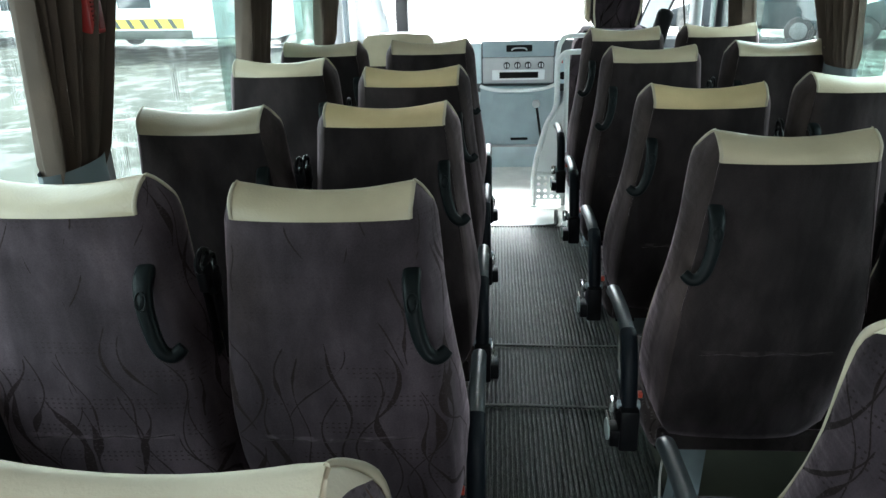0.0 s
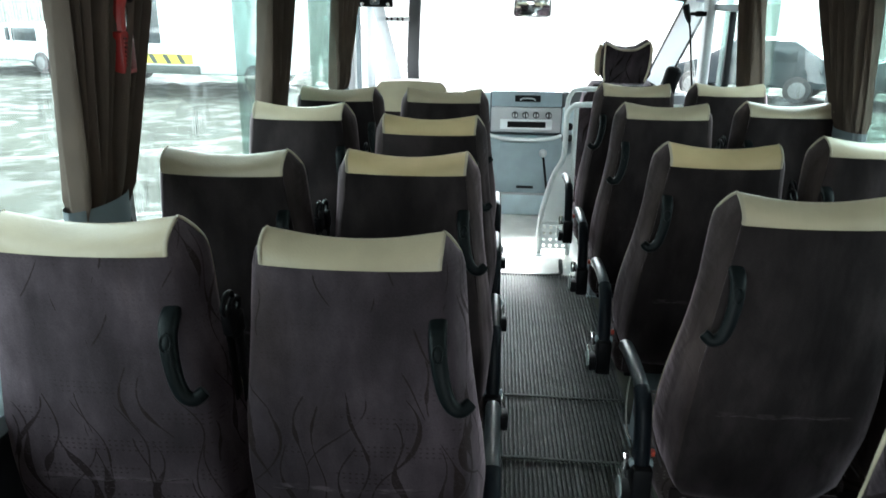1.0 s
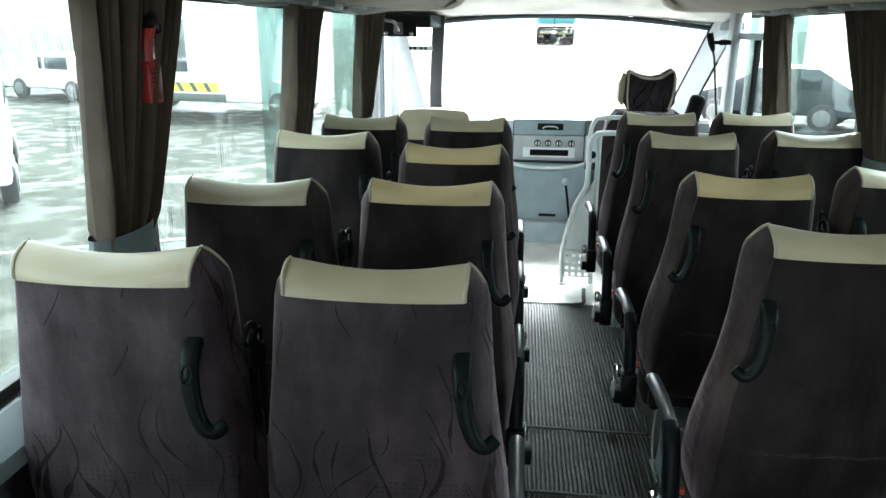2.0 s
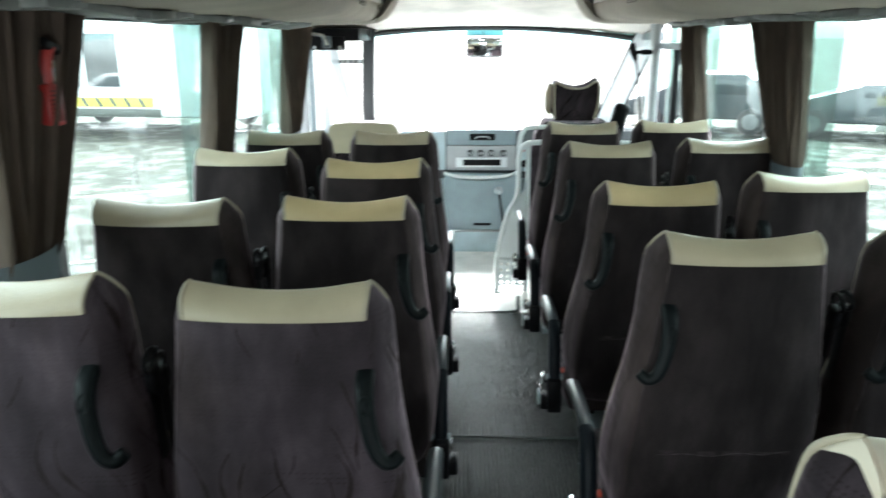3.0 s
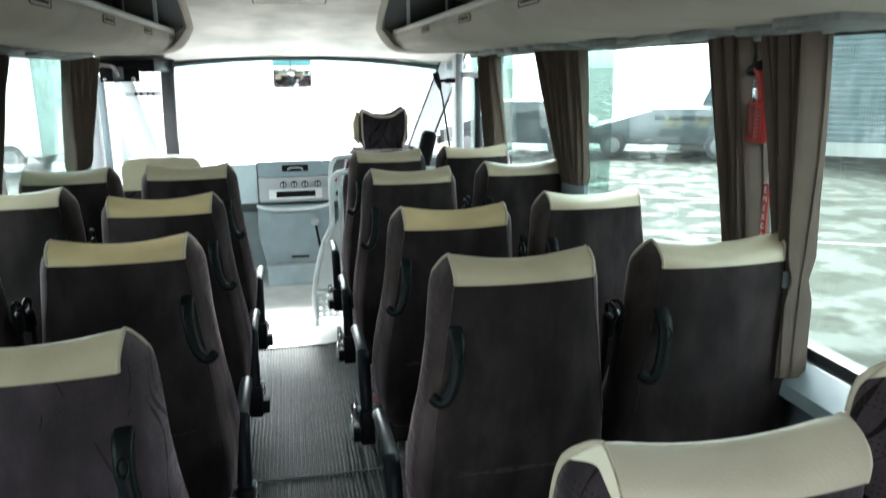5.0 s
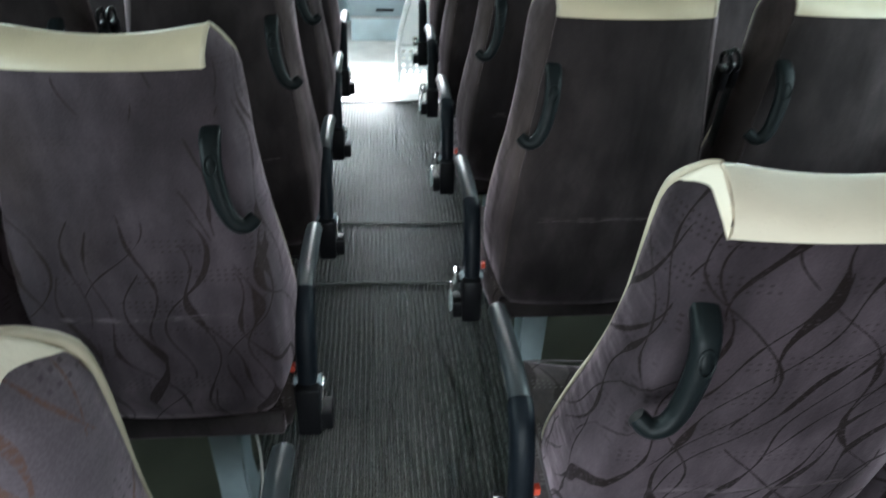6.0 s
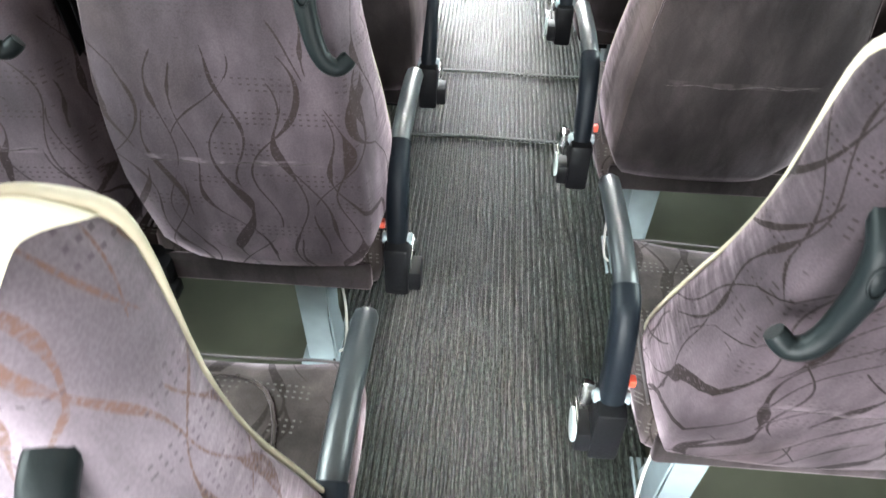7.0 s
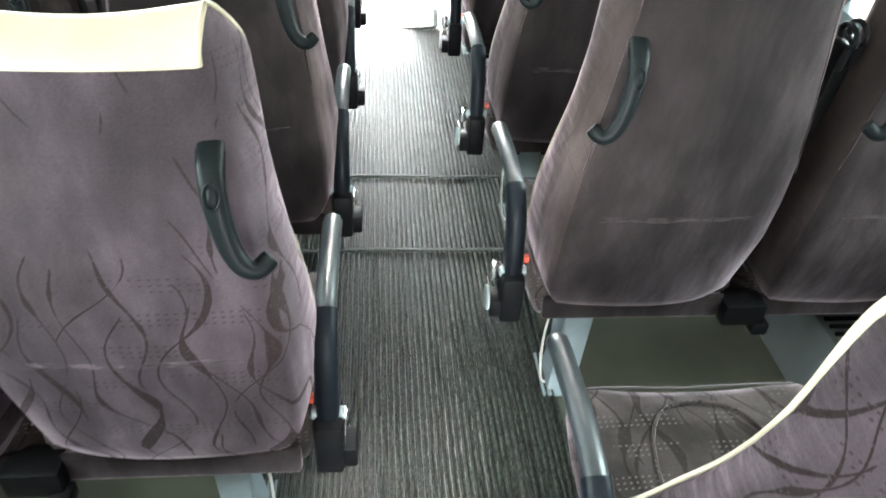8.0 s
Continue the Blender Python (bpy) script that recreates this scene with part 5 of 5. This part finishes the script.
for z, lean in ((0.80, 0.20), (1.0, 0.12), (1.2, 0.04), (1.38, -0.04), (1.52, -0.11)):
    rows_.append([(x, 5.06 + lean - 0.16 * (x / 1.05) ** 4, z) for x in np.linspace(-0.86, 1.06, 17)])
pane = part("pane", loft(rows_, closed=False), CLEAR, screen, smooth=60)
pane.visible_shadow = False
band = part("tint_band", loft([[(x, 4.975 + k * 0.012 - 0.12 * (x / 1.05) ** 4, z - 0.055 * (x / 1.02) ** 2) for x in np.linspace(-0.74, 1.02, 15)] for k, z in ((0, 1.515), (1, 1.455))], closed=False), BAND_GLASS, screen, "cyan tinted top band", smooth=60)
band.visible_shadow = False
part("header", tube([(x, 4.93 - 0.08 * (x / 1.05) ** 4, 1.508 - 0.075 * (x / 1.02) ** 2) for x in np.linspace(-0.80, 1.02, 21)], 0.022, 8, squash=(1.3, 0.8)), RUBBER, screen, "black header seal")
part("left_post", loft([[(x - 0.045, y - 0.03, z), (x + 0.035, y - 0.03, z), (x + 0.035, y + 0.03, z), (x - 0.045, y + 0.03, z)] for x, y, z in ((-0.80, 5.0, 0.7), (-0.80, 4.95, 1.0), (-0.785, 4.9, 1.25), (-0.77, 4.86, 1.5))]), RUBBER, screen, "black windscreen post", smooth=30)
edge = [(0.815, 5.13, 0.78), (0.881, 5.04, 1.0), (0.98, 4.92, 1.30), (1.055, 4.83, 1.53)]
part("right_pillar", loft([[(x, y - 0.03, z), (x + 0.15, y - 0.05, z), (x + 0.15, y + 0.03, z), (x, y + 0.03, z)] for x, y, z in edge]), WHITE, screen, "white windscreen pillar", smooth=30)
part("pillar_seal", tube([(x - 0.004, y - 0.025, z) for x, y, z in edge], 0.008, 6), RUBBER, screen, "black rubber edge")
part("pillar_seal", tube([(x + 0.152, y - 0.045, z) for x, y, z in edge], 0.010, 6), RUBBER, screen, "black rubber edge")
m = root("rear_view_mirror", "black interior mirror on a white bracket under the header", "mirror", pose(0.020, 5.0, 1.375, 8))
part("housing", box(-0.128, 0.128, -0.012, 0.02, -0.066, 0.066, 0.022, 3), BLACK, m)
part("mirror_glass", box(-0.118, 0.118, -0.016, -0.0125, -0.056, 0.056, 0.0015), MIRROR, m, "mirror glass")
part("bracket", box(-0.13, 0.13, 0.0, 0.012, 0.078, 0.135, 0.004), WHITE, m, "white bracket plate")
part("stem", tube([(-0.01, 0.005, 0.05), (-0.01, 0.005, 0.13)], 0.006, 6), BLACK, m)

# Left entrance: header with its mechanism, door glass and frames.
door = root("door_1", "glazed entrance door with a black header and grey frame", "door", kind="structure")
part("door_header", box(-1.13, -0.76, 4.24, 4.86, 1.425, 1.50, 0.01), BLACK, door)
part("header_plate", box(-1.055, -0.845, 4.225, 4.243, 1.372, 1.452, 0.006), BLACK, door, "black mechanism plate")
part("motor_box", box(-0.975, -0.925, 4.165, 4.225, 1.385, 1.455, 0.008), DASH_TOP, door, "dark grey door motor")
part("motor_arm", tube(bent([(-1.06, 4.19, 1.47), (-1.01, 4.18, 1.462), (-0.965, 4.17, 1.45), (-0.945, 4.165, 1.40)]), 0.011, 8), CHROME, door, "bright steel arm")
for x in (-1.03, -0.875):
    part("plate_screw", disc(Matrix.Translation((x, 4.222, 1.388)) @ Matrix.Rotation(radians(90), 4, "X"), 0.012, 0.01, 12, 0.002), CHROME, door)
part("rear_jamb", box(-1.14, -1.06, 4.08, 4.16, -0.08, 1.52, 0.008), TRIM, door)
part("front_jamb", box(-1.13, -1.07, 4.92, 4.98, 0.0, 1.45, 0.008), TRIM, door)
part("door_rail", box(-1.12, -1.08, 4.40, 4.44, 0.60, 1.40, 0.006), SILL, door)
pane = part("pane", box(-1.104, -1.098, 4.16, 4.92, 0.55, 1.40), CLEAR, door, smooth=0)
pane.visible_shadow = False
part("door_leaf", box(-1.13, -1.08, 4.16, 4.92, -0.08, 0.55, 0.01), SILL, door)
part("slanted_arm", box(-0.03, 0.05, -0.012, 0.012, -0.55, 0.55, 0.01), WHITE, door, "white slanted door arm", m=pose(-0.93, 4.75, 0.98, 0, -14, 0))
part("label_strip", box(-0.985, -0.78, 4.50, 4.505, 1.285, 1.31), PANEL, door, "white strip with unreadable marks")
for i, x in enumerate((-0.93, -0.90, -0.86, -0.83)):
    part("label_bar", box(x, x + 0.015, 4.496, 4.4995, 1.288, 1.306), BLACK, door)
# Driver's door on the other side.
dd = root("door_2", "driver door with a divided window and grey pillar", "door", kind="structure")
part("pillar", box(1.02, 1.072, 4.27, 4.40, -0.08, 1.56, 0.02, 3), TRIM, dd, "rounded grey pillar")
part("door_leaf", box(1.07, 1.14, 4.44, 5.08, -0.08, 0.80, 0.01), SILL, dd)
part("divider", box(1.085, 1.12, 4.035, 4.060, 0.80, 1.37, 0.004), BLACK, dd)
part("window_rail", box(1.055, 1.125, 3.72, 4.272, 1.372, 1.408, 0.006), SILL, dd, "grey rail across the window")
part("top_rail", box(1.08, 1.13, 4.44, 4.85, 1.42, 1.47, 0.006), SILL, dd)
pane = part("pane", box(1.10, 1.106, 4.44, 5.05, 0.80, 1.42), CLEAR, dd, smooth=0)
pane.visible_shadow = False
mic = root("gooseneck_microphone", "black gooseneck microphone clipped to the driver pillar", "microphone")
part("stem", tube(bent([(1.000, 4.30, 0.72), (0.990, 4.30, 0.87), (0.965, 4.30, 1.05), (0.938, 4.30, 1.245), (0.925, 4.30, 1.30)]), 0.006, 8), BLACK, mic)
part("mouthpiece", tube(bent([(0.925, 4.30, 1.30), (0.914, 4.30, 1.335), (0.902, 4.30, 1.372), (0.894, 4.30, 1.405)], 3), [0.009, 0.013, 0.016, 0.018, 0.020, 0.020, 0.021, 0.021, 0.021, 0.019], 10), BLACK, mic)
part("clip", tube([(0.922, 4.30, 1.352), (0.955, 4.30, 1.352), (0.960, 4.30, 1.352), (0.99, 4.30, 1.353), (1.03, 4.31, 1.353)], [0.011, 0.011, 0.017, 0.017, 0.014], 10), BLACK, mic, "black clamp on the pillar")
part("socket", box(0.97, 1.06, 4.27, 4.33, 0.69, 0.74, 0.008), BLACK, mic)
structure("front_wall", box(-HALF - 0.07, HALF + 0.07, 5.09, 5.14, -0.08, 0.80), DASH, "grey wall below the windscreen", "wall", 0)

# ---- roof hatch and small fittings ----
hatch = root("roof_hatch", "roof ventilation hatch with a milky white plastic frame", "roof hatch")
Z = ROOF_Z
part("panel", box(-0.20, 0.215, 1.05, 1.88, Z - 0.012, Z - 0.004), HATCH_LID, hatch, "grey felt-covered hatch lid", smooth=0)
for x in (-0.222, 0.228):
    part("side_bar", box(x - 0.016, x + 0.016, 1.0, 1.90, Z - 0.030, Z - 0.002, 0.006), MILKY, hatch)
part("cross_bar", box(-0.25, 0.26, 1.87, 1.92, Z - 0.034, Z - 0.003, 0.006), MILKY, hatch)
for s in (-1, 1):
    part("flared_bar", loft([[(0.004 + s * (a - 0.03), y, Z - 0.03), (0.004 + s * (a + 0.03), y, Z - 0.03), (0.004 + s * (a + 0.03), y, Z - 0.002), (0.004 + s * (a - 0.03), y, Z - 0.002)] for a, y in ((0.228, 1.90), (0.165, 2.60))]), PANEL, hatch, smooth=20)
part("front_bar", box(-0.165, 0.172, 2.545, 2.605, Z - 0.028, Z - 0.002, 0.006), MILKY, hatch)
part("fan_tray", box(-0.165, 0.17, 1.92, 2.55, Z - 0.016, Z - 0.004), PANEL, hatch, smooth=0)
tray = part("latch_box", box(-0.120, 0.128, 1.945, 2.24, Z - 0.055, Z - 0.016, 0.018, 3), PANEL, hatch, "white latch housing")
part("latch_grip", box(-0.055, 0.060, 1.932, 1.965, Z - 0.052, Z - 0.028, 0.008), BLACK, tray)
part("access_panel", box(-0.160, 0.190, 3.10, 3.62, -0.005, 0.0, 0.002), LINING, None, m=pose(0, 0, 0))
bpy.data.objects["access_panel"].matrix_basis = Matrix.Translation((0, 3.08, Z - 0.008)) @ Matrix.Rotation(radians(-3.2), 4, "X") @ Matrix.Translation((0, -3.08, 0))
edge = part("access_panel_joint", join(join(box(-0.165, -0.159, 3.095, 3.625, -0.006, 0.001), box(0.189, 0.195, 3.095, 3.625, -0.006, 0.001)), join(box(-0.165, 0.195, 3.094, 3.100, -0.006, 0.001), box(-0.165, 0.195, 3.619, 3.625, -0.006, 0.001))), RACK_DARK, bpy.data.objects["access_panel"], smooth=0)
tagged(bpy.data.objects["access_panel"], "flat grey access panel set in the sloping ceiling", "access panel", kind="structure")
b = root("buzzer_lamp", "small red lamp on the ceiling beside the hatch", "lamp", pose(0.295, 2.42, Z - 0.03))
part("lens", box(-0.035, 0.035, -0.05, 0.05, -0.006, 0.012, 0.008, 3), RED, b)
part("base", box(-0.04, 0.04, -0.055, 0.055, 0.01, 0.028, 0.004), BLACK, b)


def hammer(side, y, out=0.02, strip_below=True):
    r = root("emergency_hammer", "red emergency hammer in its holder with a lettered strip" if strip_below else "red emergency hammer in its holder among the curtain folds", "hammer", Matrix.Translation((side * (HALF - out), y, 0)), group="emergency hammers")
    s = -side
    part("holder", box(*sorted((0, s * 0.05)), -0.027, 0.033, 1.262, 1.352, 0.006), RED, r, "red plastic holder")
    # Shade of the recess is put into this darker red.
    part("holder_recess", box(*sorted((s * 0.046, s * 0.0515)), 0.002, 0.027, 1.272, 1.346, 0.002), DARK_RED, r, "shaded inner face of the holder")
    part("clip", box(*sorted((s * 0.030, s * 0.048)), 0.008, 0.026, 1.350, 1.402, 0.004), CHROME, r, "bright steel clip")
    part("shaft", tube(bent([(s * 0.035, -0.005, 1.33), (s * 0.04, 0.0, 1.40), (s * 0.045, 0.01, 1.427)]), 0.013, 8), RED, r)
    head = part("hammer_head", moved(box(-0.014, 0.014, -0.030, 0.034, -0.011, 0.011, 0.006), pose(s * 0.042, 0.008, 1.428, -18)), BLACK, r, "black hammer head")
    part("steel_tip", tube([(s * 0.045, 0.042, 1.42), (s * 0.045, 0.062, 1.414)], [0.009, 0.003], 8), CHROME, head)
    for k in range(8):
        part("grip_rib", box(*sorted((s * 0.048, s * 0.053)), -0.018, -0.006, 1.272 + k * 0.009, 1.276 + k * 0.009), DARK_RED, r)
    if not strip_below:
        return r
    strip = part("lettered_strip", box(*sorted((s * 0.034, s * 0.038)), -0.056, -0.037, 0.86, 1.175, 0.001), RED, r, "red strip with vertical white lettering")
    txt = bpy.data.curves.new("EMERGENCY", "FONT")
    txt.body, txt.size, txt.align_x, txt.space_line, txt.extrude = "\n".join("EMERGENCY"), 0.0185, "CENTER", 1.12, 0.0004
    t = new("lettering", txt)
    txt.materials.append(WHITE)
    t.parent = strip
    t.matrix_basis = pose(s * 0.039, -0.0465, 1.155, 90, 0, 90 * s)
    part("cord", tube(bent([(s * 0.03, -0.03, 1.26), (s * 0.034, -0.045, 1.21), (s * 0.034, -0.046, 1.17)]), 0.0025, 6), WHITE, r)
    return r


hammer(1, 1.125)
hammer(-1, 1.17, 0.028, False)

heater = root("heater_box", "grey louvred heater box on the floor by the wall", "heater")
part("casing", box(0.89, 1.03, 0.55, 1.45, 0.002, 0.22, 0.012), HEATER_GREY, heater)
for k in range(14):
    part("slat", box(0.905, 1.00, 0.99 + k * 0.025, 1.0 + k * 0.025, 0.218, 0.226, 0.002), BLACK, heater)

# ---- outside ----
GZ = -0.95
bm = bmesh.new()
rows_ = [[bm.verts.new((x, y, GZ)) for x in (-900, -60, -20, 0, 20, 60, 900)] for y in (-900, -60, 0, 30, 90, 900)]
for r0, r1 in zip(rows_, rows_[1:]):
    for i in range(6):
        bm.faces.new((r0[i], r0[i + 1], r1[i + 1], r1[i]))
structure("ground", bm, ASPHALT, "wet grey-brown asphalt of a parking lot", "ground", 0)
for x, y, a in ((-5.2, 7.0, 25), (-7.0, 10.5, 25), (7.5, 8.0, -30), (6.0, 12.5, -30)):
    tagged(part("road_marking", box(-2.2, 2.2, -0.05, 0.05, GZ + 0.001, GZ + 0.005), WORN_LINE, m=pose(x, y, 0, 0, 0, a), smooth=0), "worn white line painted on the asphalt", "marking", kind="structure")


def vehicle(name, label, m, length, height, paint, boxy, stripe=None, chevron=None):
    """A parked vehicle with its long side along its own y; boxy: how upright the body is."""
    r = root(name, label, "vehicle", m, group="parked vehicles")
    w, L = 0.95, length / 2
    if boxy:
        prof = [(-L, 0.35), (L, 0.35), (L, 1.0), (L - 0.25, height - 0.15), (L - 0.5, height), (-L + 0.1, height), (-L, height - 0.1)]
    else:
        prof = [(-L, 0.35), (L, 0.35), (L, 0.75), (L - 1.1, 0.95), (L - 1.8, height), (-L + 1.0, height), (-L + 0.2, 1.0), (-L, 0.9)]
    body = prism(prof, "x", -w, w)
    bmesh.ops.bevel(body, geom=body.edges[:], offset=0.07, segments=2, profile=0.5, affect="EDGES")
    part("body", body, paint, r, smooth=45)
    z0, z1 = (1.15, height - 0.35) if boxy else (0.98, height - 0.12)
    spans = [(L - 1.5, L - 0.55), (L - 2.7, L - 1.7)] if boxy else [(0.0, L - 1.9), (-L + 0.9, -0.1)]
    for s in (-1, 1):
        for a, b in spans:
            part("side_window", box(*sorted((s * (w - 0.02), s * (w + 0.012))), a, b, z0, z1, 0.02), CAR_GLASS, r)
        if stripe:
            part("stripe", box(*sorted((s * (w - 0.01), s * (w + 0.014))), -0.5, L - 0.1, 0.62, 0.88), stripe, r, "yellow marking band", smooth=0)
            for y in np.arange(-0.3, L - 0.3, 0.42):
                part("chevron", prism([(y, 0.63), (y + 0.14, 0.63), (y + 0.28, 0.87), (y + 0.14, 0.87)], "x", *sorted((s * (w + 0.004), s * (w + 0.018)))), chevron, r, "dark chevron", smooth=0)
            part("sill", box(*sorted((s * (w - 0.03), s * (w + 0.02))), -0.7, L - 0.3, 0.36, 0.58, 0.02), chevron, r, "dark lower sill")
        for y in (-L + 0.8, L - 0.85):
            wheel = part("wheel", disc(pose(s * (w - 0.06), y, 0.33, 0, 90, 0), 0.33, 0.22, 24, 0.04), RUBBER, r)
            part("rim", disc(pose(s * (w + 0.05), y, 0.33, 0, 90, 0), 0.2, 0.03, 18, 0.01), WHEEL, wheel)
        part("headlight", box(*sorted((s * 0.55, s * 0.85)), L - 0.06, L + 0.015, 0.62, 0.80, 0.02), PANEL, r)
    part("bumper", box(-w, w, L - 0.05, L + 0.08, 0.3, 0.55, 0.04), BLACK, r)
    part("front_glass", box(-0.8, 0.8, -0.02, 0.02, 0, 0.7, 0.01), CAR_GLASS, r, m=pose(0, L - (0.14 if boxy else 1.42), 1.1 if boxy else 0.93, 20 if boxy else 62))
    return r


vehicle("service_van", "white service van with a yellow marking band", pose(-8.8, 20.6, GZ, 0, 0, 82), 6.2, 2.9, WHITE, True, YELLOW, CHEVRON)
vehicle("delivery_van", "white delivery van parked on wet asphalt", pose(-8.9, 9.9, GZ, 0, 0, 35), 4.8, 2.2, WHITE, True)
vehicle("parked_car", "white hatchback parked at the far side", pose(-15.5, 24.0, GZ, 0, 0, 70), 4.2, 1.5, WHITE, False)
vehicle("parked_car", "dark hatchback parked on wet asphalt", pose(6.4, 20.0, GZ, 0, 0, 60), 4.2, 1.5, CAR_DARK, False)
vehicle("parked_car", "dark car parked in front of the hall", pose(10.0, 18.4, GZ, 0, 0, 62), 4.3, 1.30, CAR_DARK, False)


def building(label, m, width, depth, height, ribs):
    r = root("building", label, "building", m)
    lean = 0.43 * height
    part("wall", prism([(0, 0), (width, 0), (width, height), (lean, height)], "y", 0, depth), BLUE_SHEET, r, smooth=0)
    part("verge", prism([(-0.35, 0), (0, 0), (lean, height), (lean - 0.35, height)], "y", -0.15, depth), PANEL, r, "pale slanted edge", smooth=0)
    part("roof", box(lean - 0.4, width + 0.3, -0.3, depth + 0.3, height, height + 0.35), CONCRETE, r, smooth=0)
    for k in range(ribs):
        z = 0.4 + k * (height - 0.6) / ribs
        part("louvre", prism([(-0.03, z), (0.0, z + 0.03), (0.0, z + 0.10), (-0.03, z + 0.07)], "x", 0.43 * z + 0.15, width - 0.1), BLUE_SHEET, r, smooth=0)
    part("plinth", box(-0.1, width + 0.1, -0.12, depth, 0, 0.35), CONCRETE, r, smooth=0)
    return r


building("low blue-grey hall with louvred cladding", pose(11.0, 19.3, GZ, 0, 0, -38), 17, 8, 5.5, 34)
